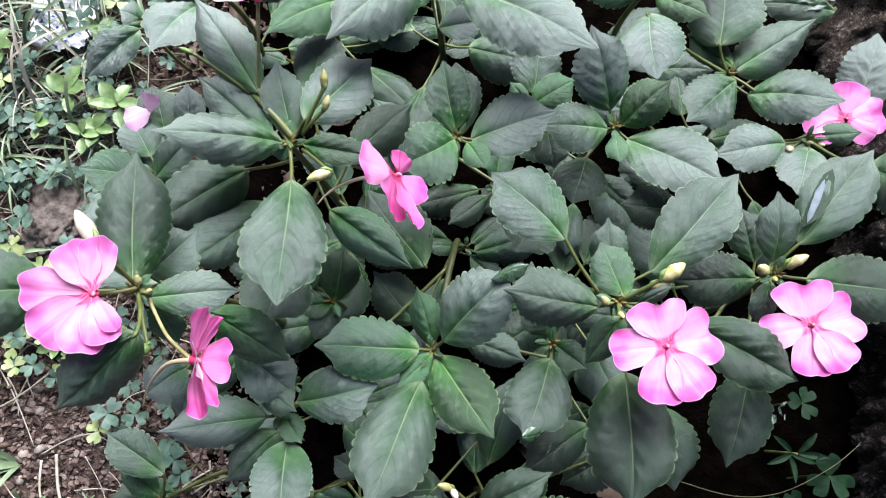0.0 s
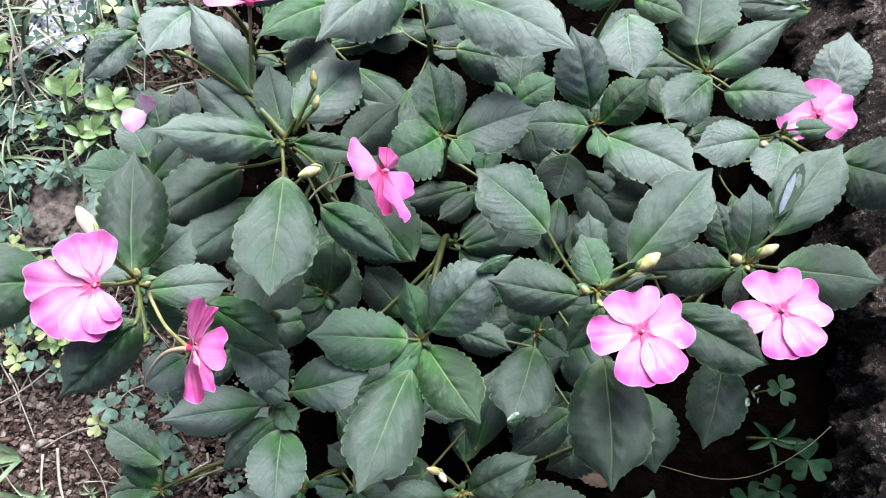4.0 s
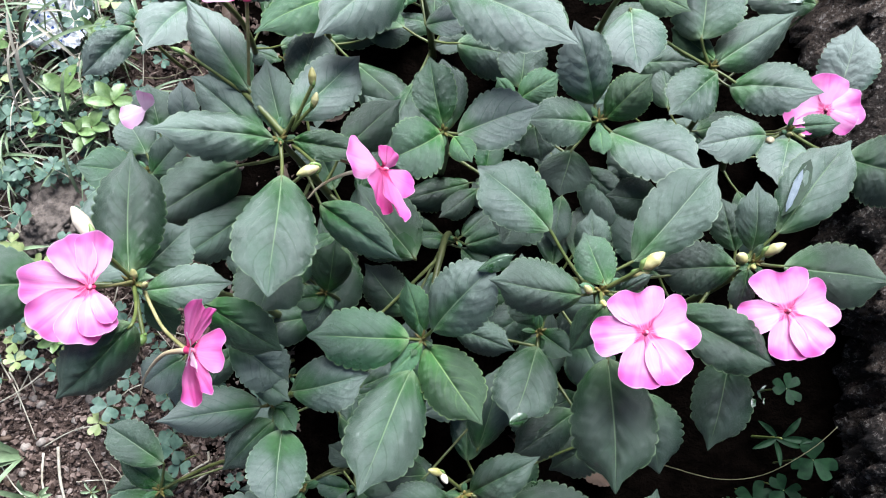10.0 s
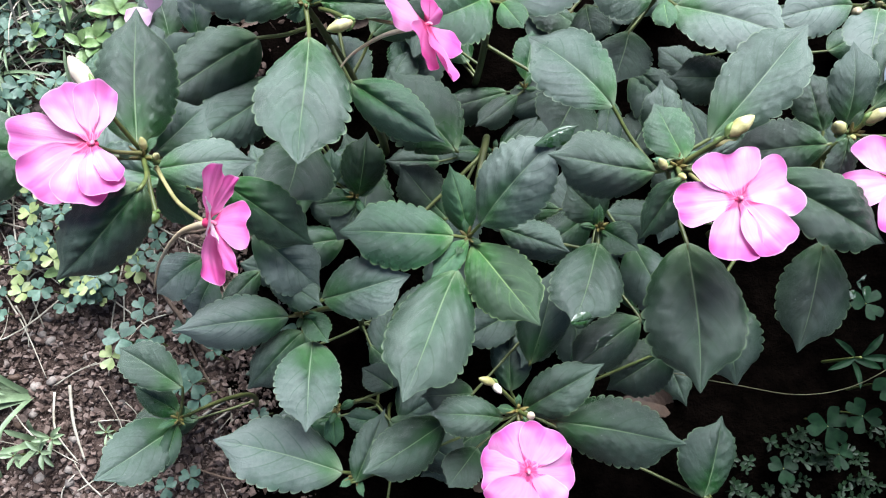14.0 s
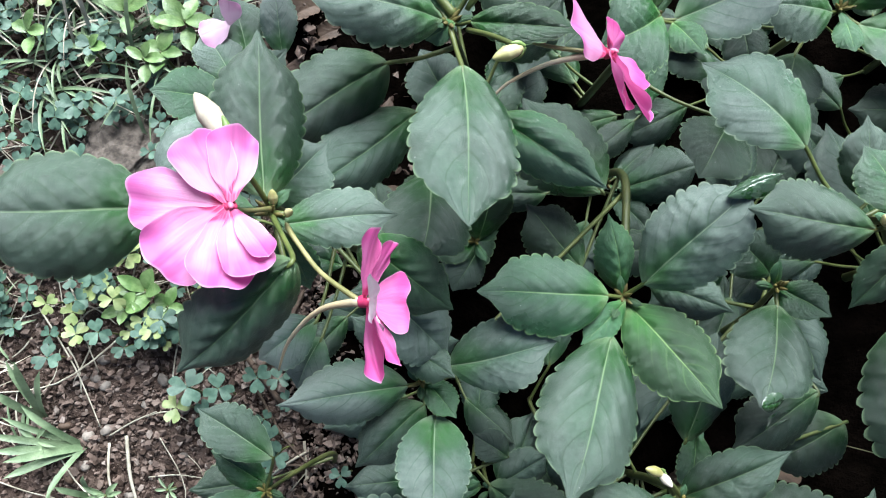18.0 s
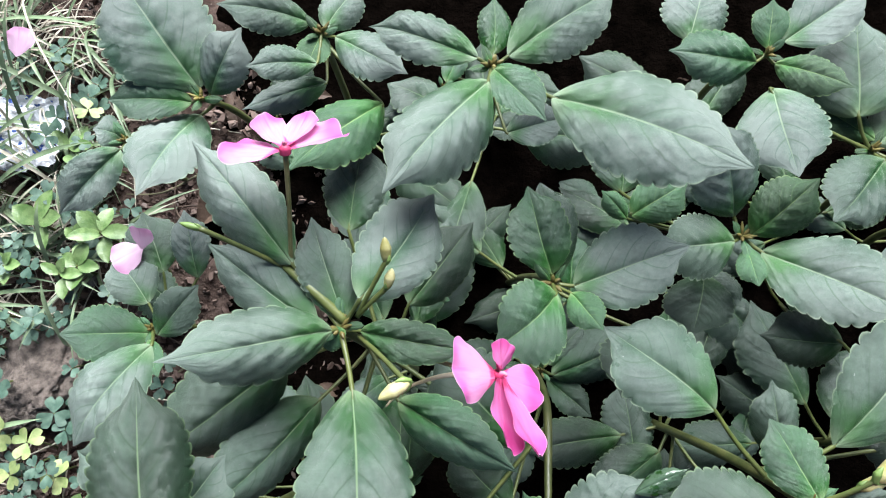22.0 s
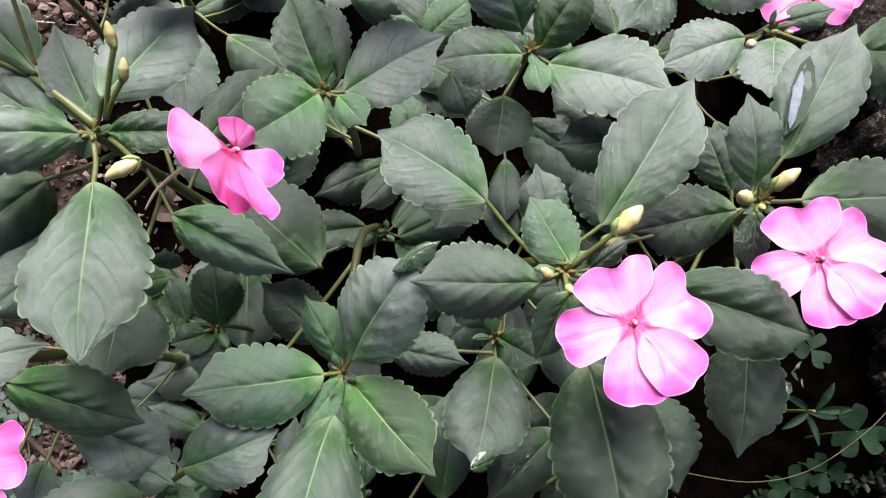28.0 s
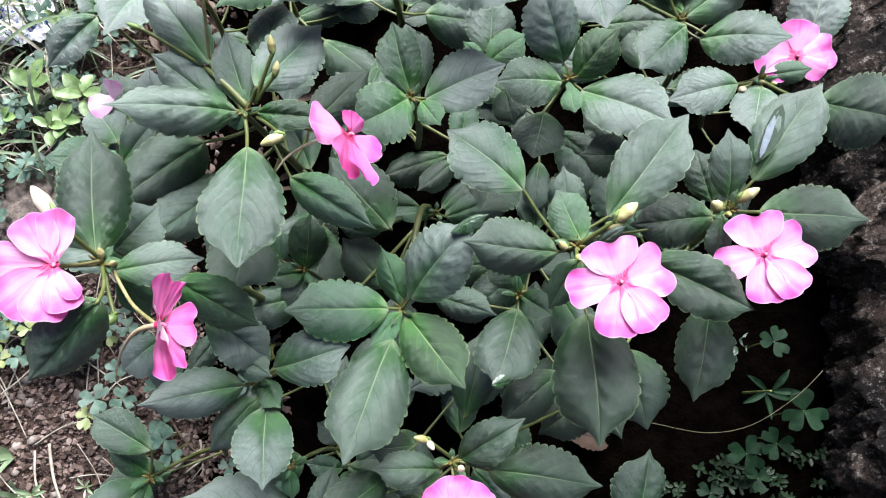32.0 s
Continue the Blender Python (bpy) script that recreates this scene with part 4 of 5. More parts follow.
flower(shoot_d, (-73, 163, 225), (0.05, 0.72, 0.7), 16.8, ((164, 1.05, 6, 1), (18, 1.05, 8, 0), (118, 0.9, 14, 3), (62, 0.85, 14, 3)), PETAL_LIGHT, (-80, 138, 192), None, "pale pink flower seen from its edge")
flower(shoot_s, (15, -60, 149), (0.0, -0.05, 1), 18.5, ((62, 0.95, 3, 0), (118, 0.95, 3, 1), (5, 0.95, -3, 2), (178, 0.95, -2, 2), (240, 0.95, -4, 4), (300, 0.95, -4, 1)), PETAL_LIGHT, (14, -40, 128), None, "pale pink open flower low in the bush")
flower(shoot_x, (206, 151.5, 141), (-0.25, -0.1, 1), 19.5, ((75, 1.0, 4, 1), (5, 0.95, 2, 2), (160, 1.0, 2, 4), (325, 0.8, -6, 1), (215, 0.85, -6, 3)), PETAL_LIGHT, (188, 142, 139), None, "pink open flower beside the rock")

bud(shoot_d, (-49, 95, 207), (-0.75, -0.35, 0.1), 11, 5.5, BUD, (-60, 114, 189))
bud(shoot_d, (-48, 135, 211), (0.05, 0.75, 0.6), 9, 4.2, BUD, (-60, 120, 191))
bud(shoot_d, (-48, 128, 204), (0.3, 0.6, 0.6), 8, 4.0, BUD, (-60, 120, 191))
bud(shoot_d, (-105, 148, 211), (-0.9, 0.3, 0.2), 7, 2.6, SEPAL, (-82, 138, 191))
bud(shoot_w, (-125, 67, 229), (-0.55, 0.8, 0.1), 17, 7.5, BUD_WHITE, (-117, 52, 205))
bud(shoot_w, (-110, 27, 206), (-0.1, -0.6, 0.7), 7, 5.0, SEPAL, (-115, 46, 203))
bud(shoot_w, (-115, 53, 207), (0.1, 0.5, 0.8), 6, 3.4, BUD, None)
bud(shoot_w, (-111, 49, 205), (0.6, 0.1, 0.8), 5, 3.0, BUD, None)
bud(shoot_a, (93, 60, 191), (0.8, 0.55, 0.3), 12.5, 7.2, BUD, None)
bud(shoot_a, (89, 56, 187), (0.85, 0.25, 0.3), 10, 5.4, BUD, None)
bud(shoot_a, (67, 50, 181), (-0.5, 0.4, 0.6), 6.5, 4.2, BUD, None)
bud(shoot_a, (72, 43, 186), (0.1, -0.5, 0.8), 6, 3.2, BUD, None)
bud(shoot_b, (136, 64, 177), (-0.6, 0.2, 0.7), 8.5, 6.4, BUD, None)
bud(shoot_b, (149, 67, 181), (0.8, 0.35, 0.4), 11, 5.8, BUD, None)
bud(shoot_b, (141, 60, 176), (-0.2, -0.4, 0.8), 5.5, 3.2, BUD, None)
bud(shoot_x, (174, 134, 143), (-0.4, -0.5, 0.7), 7, 5.4, BUD_WHITE, None)
bud(shoot_x, (184, 137, 144), (0.1, -0.3, 0.9), 5, 3.0, BUD, None)
bud(shoot_x, (191, 137, 142), (0.4, -0.5, 0.7), 5, 3.0, BUD, None)
bud(shoot_s, (1, -26, 142), (-0.7, 0.2, 0.4), 9, 4.4, BUD, (14, -36, 126))
bud(shoot_s, (5, -29, 141), (0.4, -0.6, 0.5), 7, 4.0, BUD_WHITE, (14, -36, 126))
bud(shoot_s, (18, -40, 141), (0.2, 0.2, 0.9), 6, 4.0, BUD_WHITE, None)
bud(shoot_i, (164, 168, 140), (0.9, -0.2, 0.3), 5, 2.4, SEPAL, None)
strand("flower_branch", (Vector((-64, 119, 189)) / 1000, Vector((-74, 130, 193)) / 1000, Vector((-82, 138, 192)) / 1000), (0.0017, 0.0015, 0.0012), STALK, shoot_d.ob)


def wet_patch(plant, at, normal, long, wide, spin, material=SHEEN_EDGE, jag=0.2, label="thin leaf edge with a pale blue sheen in its colour"):
    """A wet spot, torn bit or pale edge laid on a leaf (millimetres); the glossy ones mirror the sky."""
    verts, faces = [(0, 0, 0.0003)], []
    rr = random.Random(int(at[0] * 3 + at[1]))
    n = 9 if jag > 0.1 else 22
    for k in range(n):
        a = k * 2 * math.pi / n
        f = 1 + jag * rr.uniform(-1.6, 1.0)
        verts.append((long / 2000 * math.cos(a) * f, wide / 2000 * math.sin(a) * f, rr.uniform(-0.0002, 0.0005)))
    faces = [(0, 1 + k, 1 + (k + 1) % n) for k in range(n)]
    part("wet_patch", mesh_of("wet_patch", verts, faces, material), plant.ob, turned(Vector(at) / 1000, normal, spin), label)


leaf(shoot_l, (70, 0, 122), (38, -22, 116), 22, 0, 0)
FLAPS = [leaf_mesh("leaf_tip", CURLED, 70 + k, 0.07, 0.3, 0.5, teeth=7, lance=1.0) for k in range(2)]


def torn_tip(plant, base, tip, width, roll, k):
    """A folded, pale, wet end of a leaf (millimetres)."""
    b, ahead = Vector(base) / 1000, (Vector(tip) - Vector(base)) / 1000
    side = ahead.cross(Vector((0, 0, 1))).normalized()
    m = Matrix.Identity(4)
    for i, (axis, size) in enumerate(((ahead, 1), (-side, width / 1000), (side.cross(ahead).normalized(), ahead.length))):
        m.col[i].xyz = axis * size
    m.translation = b
    part("leaf_tip", FLAPS[k], plant.ob, m @ pose(0, 0, 0, roll, 0, 0), "torn pale leaf tip wet with rain")


torn_tip(shoot_c, (20, 59, 180), (36, 66, 185), 5.5, -12, 0)
torn_tip(shoot_l, (34, -5, 155), (45.5, 0.5, 148), 3.6, 25, 1)
wet_patch(shoot_b, (172.5, 101, 164.8), (-0.3, 0.1, 1), 32, 8, 62, WET_LEAF, 0.12, "dark wet patch on a leaf")
# thin leaf edge as a flat streak, its blue sheen in the colour
wet_patch(shoot_b, (170, 99, 165.5), (-0.3, 0.1, 1), 23, 3.2, 64, SHEEN_EDGE, 0.06)
for x, y, l, w, spin in ((141, 3, 5, 2.2, 60), (143.5, 6, 4, 1.6, 120), (145, 8.5, 6, 1.4, 30), (145.5, 3.5, 4, 1.2, 80)):
    wet_patch(shoot_b, (x, y, 160.5), (0.1, 0.1, 1), l, w, spin, CURLED, 0.35, "torn white leaf edge wet with rain")
# glints on the wet leaf put in as thin glossy slivers
for x, y, l, w, spin in ((53, -8, 9, 0.9, 35), (55, -11, 7, 0.8, 20), (50, -12, 5, 0.7, 50), (58, -7, 4, 0.7, 10)):
    wet_patch(shoot_l, (x, y, 121.5), (0.05, 0.1, 1), l, w, spin, CURLED, 0.3, "thin wet glint on a leaf in the shade")
# white glints shaped as thin glossy streaks on the wet leaf
for x, y, l, w, spin in ((213, 232, 17, 1.4, -12), (209, 226, 15, 2.6, 10), (203, 230, 12, 1.2, -8), (196, 234, 9, 1.0, 15)):
    wet_patch(shoot_i, (x, y, 128.5), (0.05, 0.15, 1), l, w, spin, RAIN, 0.3, "streak of rain water on a leaf")

# ---- the rock ----
def build_rock():
    """A rough old kerb of rock along the bed: a craggy face, a worn top and a back."""
    rows = list(np.linspace(-0.42, -0.16, 14)) + list(np.linspace(-0.155, 0.42, 260)) + list(np.linspace(0.43, 0.8, 16))
    profile = [(0.262, -0.06), (0.256, 0.0), (0.252, 0.035), (0.25, 0.06), (0.254, 0.085), (0.262, 0.105), (0.282, 0.118), (0.34, 0.124), (0.44, 0.126), (0.6, 0.12), (0.7, 0.1), (0.74, -0.06)]
    fine = []
    for (x0, z0), (x1, z1) in zip(profile, profile[1:]):
        steps = max(2, int(math.hypot(x1 - x0, z1 - z0) / (0.003 if x1 < 0.45 else 0.02)))
        fine += [(x0 + (x1 - x0) * k / steps, z0 + (z1 - z0) * k / steps) for k in range(steps)]
    fine.append(profile[-1])
    verts = []
    for y in rows:
        shift = 0.014 * noise.noise((y * 6, 0.2, 0.4))
        for x, z in fine:
            p = Vector((x, y, z))
            q = Vector((x * 1.7, y * 0.75, z))
            d = 0.018 * noise.noise(q * 20) + 0.013 * noise.noise(q * 48) + 0.011 * noise.noise(p * 110) + 0.007 * noise.noise(p * 230)
            crag = abs(noise.noise(q * 33)) * 0.024
            low = 1.0 if z < 0.11 else 0.55
            end = min(1.0, (y + 0.46) / 0.16, (0.86 - y) / 0.2)
            back = 0.05 * noise.noise((y * 5, 2.0, 0.7)) * max(0.0, min(1.0, (x - 0.4) / 0.2))
            verts.append((0.46 + (x - 0.46) * (0.55 + 0.45 * max(0.0, end) ** 0.5) + back + shift + (d - crag) * low, y, z * (0.35 + 0.65 * max(0.0, end) ** 0.5) + 0.06 * math.tanh(y / 0.5) + d * low - crag * 0.4))
    n = len(fine)
    faces = [(j * n + i, (j + 1) * n + i, (j + 1) * n + i + 1, j * n + i + 1) for j in range(len(rows) - 1) for i in range(n - 1)]
    faces += [tuple(range(n)), tuple((len(rows) - 1) * n + i for i in range(n - 1, -1, -1))]
    ob = new("rock", mesh_of("rock", verts, faces, ROCK))
    tagged(ob, "rough weathered grey rock along the bed", "rock")


build_rock()


def lump(seed, flat=0.7, detail=2, rough=0.12):
    """A rounded uneven stone, one wide."""
    bm = bmesh.new()
    bmesh.ops.create_icosphere(bm, subdivisions=detail, radius=0.5)
    for v in bm.verts:
        v.co *= 1 + 0.35 * noise.noise(v.co * 2.2 + Vector((seed, 0, 0))) + rough * noise.noise(v.co * 6 + Vector((0, seed, 0))) + rough * 0.6 * noise.noise(v.co * 19 + Vector((0, 0, seed)))
        v.co.z *= flat
    me = bpy.data.meshes.new("stone")
    bm.to_mesh(me)
    bm.free()
    me.polygons.foreach_set("use_smooth", [True] * len(me.polygons))
    return me


def stones():
    stone, crust = lump(3.3, 0.6, 5, 0.2), lump(8.1, 0.4, 5, 0.3)
    stone.materials.append(STONE)
    crust.materials.append(STONE)
    for me, x, y, size, spin in ((crust, -0.257, 0.133, 0.055, 70), (stone, -0.314, 0.121, 0.034, 20), (stone, -0.278, 0.108, 0.018, 130), (stone, -0.335, 0.088, 0.03, 60)):
        ob = new("stone", me)
        ob.matrix_basis = pose(x, y, ground_height(x, y) + size * 0.12, 0, 0, spin) @ Matrix.Diagonal((size, size * 0.8, size * 0.8, 1))
        tagged(ob, "grey-brown speckled stone half sunk in the soil", "stone", "stones in the bed")
    meshes = []
    for k, mat in enumerate((PEBBLE, PEBBLE, PEBBLE_PALE, LITTER)):
        me = lump(10.5 + k, 0.65)
        me.materials.append(mat)
        meshes.append(me)
    r = random.Random(5)
    for i in range(84):
        x, y = r.uniform(-0.34, -0.13), r.uniform(-0.1, 0.03)
        if i > 66:
            x, y = r.uniform(-0.34, -0.2), r.uniform(0.06, 0.2)
        size = r.uniform(0.003, 0.008)
        ob = new("pebble", meshes[r.choice((0, 1, 2, 0, 3))])
        ob.matrix_basis = pose(x, y, ground_height(x, y) + size * 0.15, r.uniform(-20, 20), r.uniform(-20, 20), r.uniform(0, 360)) @ Matrix.Diagonal((size, size * r.uniform(0.6, 1), size, 1))
        tagged(ob, "small pebble lying on bare soil", "pebble", "pebbles on the soil")


stones()


def soil_crumbs():
    """The loose crumbs and fine gravel of the soil, joined."""
    r = random.Random(8)
    shapes = []
    for k in range(6):
        shapes.append([Vector((a * r.uniform(0.7, 1.2), b * r.uniform(0.7, 1.2), c * r.uniform(0.5, 1.0))) for a, b, c in ((1, 0, 0), (0, 1, 0), (-1, 0, 0), (0, -1, 0), (0, 0, 1), (0, 0, -0.6), (0.6, 0.6, 0.5), (-0.6, -0.5, 0.5))])
    tris = ((0, 6, 4), (6, 1, 4), (1, 2, 4), (2, 7, 4), (7, 3, 4), (3, 0, 4), (0, 1, 6), (2, 3, 7), (1, 0, 5), (2, 1, 5), (3, 2, 5), (0, 3, 5))
    verts, faces = [], []
    for i in range(48000):
        if i < 30000:
            x, y = r.uniform(-0.37, -0.11), r.uniform(-0.13, 0.09)
        elif i < 36000:
            x, y = r.uniform(-0.2, -0.09), r.uniform(-0.1, 0.3)
        else:
            x, y = r.uniform(-0.38, -0.17), r.uniform(0.05, 0.4)
        size = 0.0003 + (0.004 * r.random() ** 4 if 30000 <= i < 36000 else 0.0034 * r.random() ** 5)
        turn = Euler((r.uniform(0, 6), r.uniform(0, 6), r.uniform(0, 6))).to_matrix()
        at = Vector((x, y, ground_height(x, y) + size * 0.35 + (0.004 if -0.15 < x < 0 else 0)))
        n = len(verts)
        verts += [at + turn @ v * size for v in r.choice(shapes)]
        faces += [(a + n, b + n, c + n) for a, b, c in tris]
    ob = new("soil_crumbs", mesh_of("soil_crumbs", verts, faces, CRUMBS, smooth=False))
    tagged(ob, "loose brown soil crumbs and fine gravel", "soil", kind="stuff")


soil_crumbs()


# ---- clover ----
def leaflet_mesh(name, material):
    """A heart-shaped clover leaflet, one long, folded along its middle."""
    verts, faces = [], []
    rows, cols = 7, 6
    for i in range(rows + 1):
        s = i / rows
        h = 0.06 + 0.5 * math.sin(math.pi / 2 * min(1, s / 0.68)) ** 1.15
        if s > 0.68:
            h *= math.cos((s - 0.68) / 0.32 * 1.05)
        for j in range(cols + 1):
            c = 2 * j / cols - 1
            reach = s * (1 - 0.26 * math.exp(-((c / 0.35) ** 2)) * s**2)
            verts.append((reach, c * h, 0.1 * s * (1 - s) + 0.16 * abs(c) * h))
    n = cols + 1
    for i in range(rows):
        for j in range(cols):
            faces.append((i * n + j, i * n + j + 1, (i + 1) * n + j + 1, (i + 1) * n + j))
    return mesh_of(name, verts, faces, material)


LEAFLETS = [leaflet_mesh("leaflet", CLOVER), leaflet_mesh("leaflet", CLOVER_LIGHT), leaflet_mesh("leaflet", CLOVER_SHADED)]


def clover(at, size, tall, light, seed, group="clover in the bed"):
    r = random.Random(seed)
    x, y = at
    z = ground_height(x, y)
    ob = thing("clover", "yellowing three-leaved clover on a thin stalk" if light == 1 else "three-leaved clover with the shade beside the rock in its green" if light == 2 else "green three-leaved clover on a thin stalk", "clover", (x, y, z), group)
    top = Vector((r.uniform(-0.006, 0.006), r.uniform(-0.006, 0.006), tall))
    verts, faces = tube(((0, 0, -0.002), top * 0.5 + Vector((r.uniform(-0.002, 0.002), 0.001, 0)), top), (0.0006, 0.0005, 0.0004), 5)
    stalk = new("stalk", mesh_of("stalk", verts, faces, STALK))
    stalk.parent = ob
    spin, tilt = r.uniform(0, 360), (r.uniform(-14, 14), r.uniform(-14, 14))
    for k in range(3):
        lf = new("leaflet", LEAFLETS[light])
        lf.parent = ob
        lf.matrix_basis = Matrix.Translation(top) @ pose(0, 0, 0, tilt[0], tilt[1], 0) @ pose(0, 0, 0, 0, 0, spin + 120 * k + r.uniform(-8, 8)) @ pose(0.0004, 0, 0, 0, r.uniform(-14, 12), 0) @ Matrix.Diagonal((size, size, size, 1))


r = random.Random(21)
CLEAR = ((-0.256, 0.129, 0.024), (-0.258, 0.263, 0.028), (-0.237, 0.258, 0.02), (-0.278, 0.27, 0.02), (-0.246, 0.2115, 0.014), (-0.2115, 0.202, 0.014))
for i in range(300):
    x, y = r.uniform(-0.36, -0.18), r.uniform(0.045, 0.31)
    if i >= 270:
        x, y = r.gauss(-0.235, 0.03), r.gauss(0.045, 0.012)
    if any((x - a) ** 2 + (y - b) ** 2 < c * c for a, b, c in CLEAR):
        continue
    clover((x, y), r.uniform(0.0045, 0.0075), r.uniform(0.008, 0.026), 1 if r.random() < (0.3 if i >= 270 else 0.04) else 0, i)
for i, (x, y, s, light) in enumerate(((-0.27, 0.157, 0.0085, 0), (-0.257, 0.155, 0.009, 0), (-0.2665, 0.133, 0.009, 0), (-0.243, 0.111, 0.0085, 0), (-0.239, 0.101, 0.0075, 0), (-0.285, 0.101, 0.008, 1), (-0.268, 0.1, 0.009, 1), (-0.253, 0.094, 0.0085, 1), (-0.241, 0.084, 0.009, 1), (-0.26, 0.066, 0.0085, 1), (-0.282, 0.2, 0.008, 0), (-0.263, 0.197, 0.0075, 0), (-0.285, 0.155, 0.0085, 0), (-0.253, 0.0365, 0.007, 0), (-0.2705, 0.036, 0.007, 1), (-0.236, 0.03, 0.008, 0), (-0.2076, 0.004, 0.0095, 0), (-0.2, -0.002, 0.008, 0), (-0.213, -0.004, 0.008, 1), (-0.165, -0.018, 0.0085, 0), (-0.158, -0.024, 0.008, 0), (-0.19, 0.003, 0.008, 0))):
    clover((x, y), s, r.uniform(0.018, 0.024), light, 420 + i)
for i, (x, y) in enumerate(((-0.276, 0.252), (-0.24, 0.252), (-0.232, 0.27), (-0.274, 0.284), (-0.262, 0.247))):
    clover((x, y), 0.007, 0.03, 0, 460 + i)
for i in range(14):
    clover((r.uniform(-0.19, -0.1), r.uniform(-0.09, 0.02)), r.uniform(0.005, 0.008), r.uniform(0.01, 0.022), 0, 300 + i)
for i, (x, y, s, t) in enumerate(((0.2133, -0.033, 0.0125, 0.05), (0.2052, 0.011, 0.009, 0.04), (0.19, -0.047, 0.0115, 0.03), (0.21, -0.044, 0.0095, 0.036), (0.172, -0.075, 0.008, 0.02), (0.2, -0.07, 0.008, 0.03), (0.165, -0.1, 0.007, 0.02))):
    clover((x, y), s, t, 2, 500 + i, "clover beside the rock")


# ---- low weeds ----
def oval_mesh(material, seed):
    verts, faces = [], []
    rr = random.Random(seed)
    for i in range(11):
        s = i / 10
        h = 0.3 * math.sin(math.pi * min(1, s * 0.96 + 0.04)) ** 0.7
        for c in (-1, -0.5, 0, 0.5, 1):
            verts.append((s, c * h, 0.22 * s * (1 - s) + 0.12 * abs(c) * h * 2 + 0.02 * rr.random()))
    for i in range(10):
        for j in range(4):
            faces.append((i * 5 + j, i * 5 + j + 1, (i + 1) * 5 + j + 1, (i + 1) * 5 + j))
    return mesh_of("leaf", verts, faces, material)


OVALS = [oval_mesh(WEED, k) for k in range(3)]
SLIM, SLIM_SHADED = oval_mesh(GRASS, 9), oval_mesh(CLOVER_SHADED, 9)


def weed(at, size, count, tall, seed, label, group, slim=1.0):
    rr = random.Random(seed)
    x, y = at
    ob = thing("weed", label, "weed", (x, y, ground_height(x, y)), group)
    verts, faces = tube(((0, 0, -0.003), (0.0005, 0, tall * 0.5), (0, 0, tall)), (0.0011, 0.0009, 0.0007), 5)
    st = new("stem", mesh_of("stem", verts, faces, STALK))
    st.parent = ob
    for k in range(count):
        # beside the rock the narrow leaf has shade in its colour
        lf = new("leaf", rr.choice(OVALS) if slim == 1.0 else SLIM_SHADED if x > 0 else SLIM)
        lf.parent = ob
        lf.matrix_basis = pose(0, 0, tall * (1 - 0.3 * (k % 3) / 3), 0, 0, 137.5 * k + rr.uniform(-15, 15)) @ pose(0.001, 0, 0, 0, rr.uniform(-35, 5), 0) @ Matrix.Diagonal((size * rr.uniform(0.75, 1.1), size * rr.uniform(0.8, 1.1) * slim, size, 1))


for i, (x, y, s, n) in enumerate(((-0.246, 0.2115, 0.017, 4), (-0.2115, 0.202, 0.016, 5), (-0.2246, 0.1854, 0.015, 4), (-0.234, 0.182, 0.012, 4), (-0.226, 0.2, 0.011, 4), (-0.2, 0.178, 0.014, 4), (-0.228, 0.25, 0.014, 4), (-0.29, 0.24, 0.013, 5), (-0.265, 0.19, 0.011, 4), (-0.3, 0.2, 0.013, 4), (-0.215, 0.235, 0.014, 4))):
    weed((x, y), s, n, 0.024, 40 + i, "light green low weed with oval leaves", "low weeds in the grass")
for i, (x, y, s) in enumerate(((-0.2342, 0.059, 0.015), (-0.245, 0.05, 0.012), (-0.222, 0.05, 0.011))):
    weed((x, y), s, 5, 0.018, 60 + i, "pale grey-green weed with oval leaves", "low weeds in the grass")
for i, (x, y, s) in enumerate(((-0.262, -0.05, 0.013), (-0.285, -0.06, 0.011), (-0.3, -0.02, 0.012), (0.201, -0.0155, 0.0165), (-0.2264, -0.047, 0.007), (-0.268, -0.058, 0.012))):
    weed((x, y), s, 6, 0.045 if x > 0 else 0.012, 70 + i, "small grey-green weed with narrow leaves", "seedlings on the soil", 0.42)


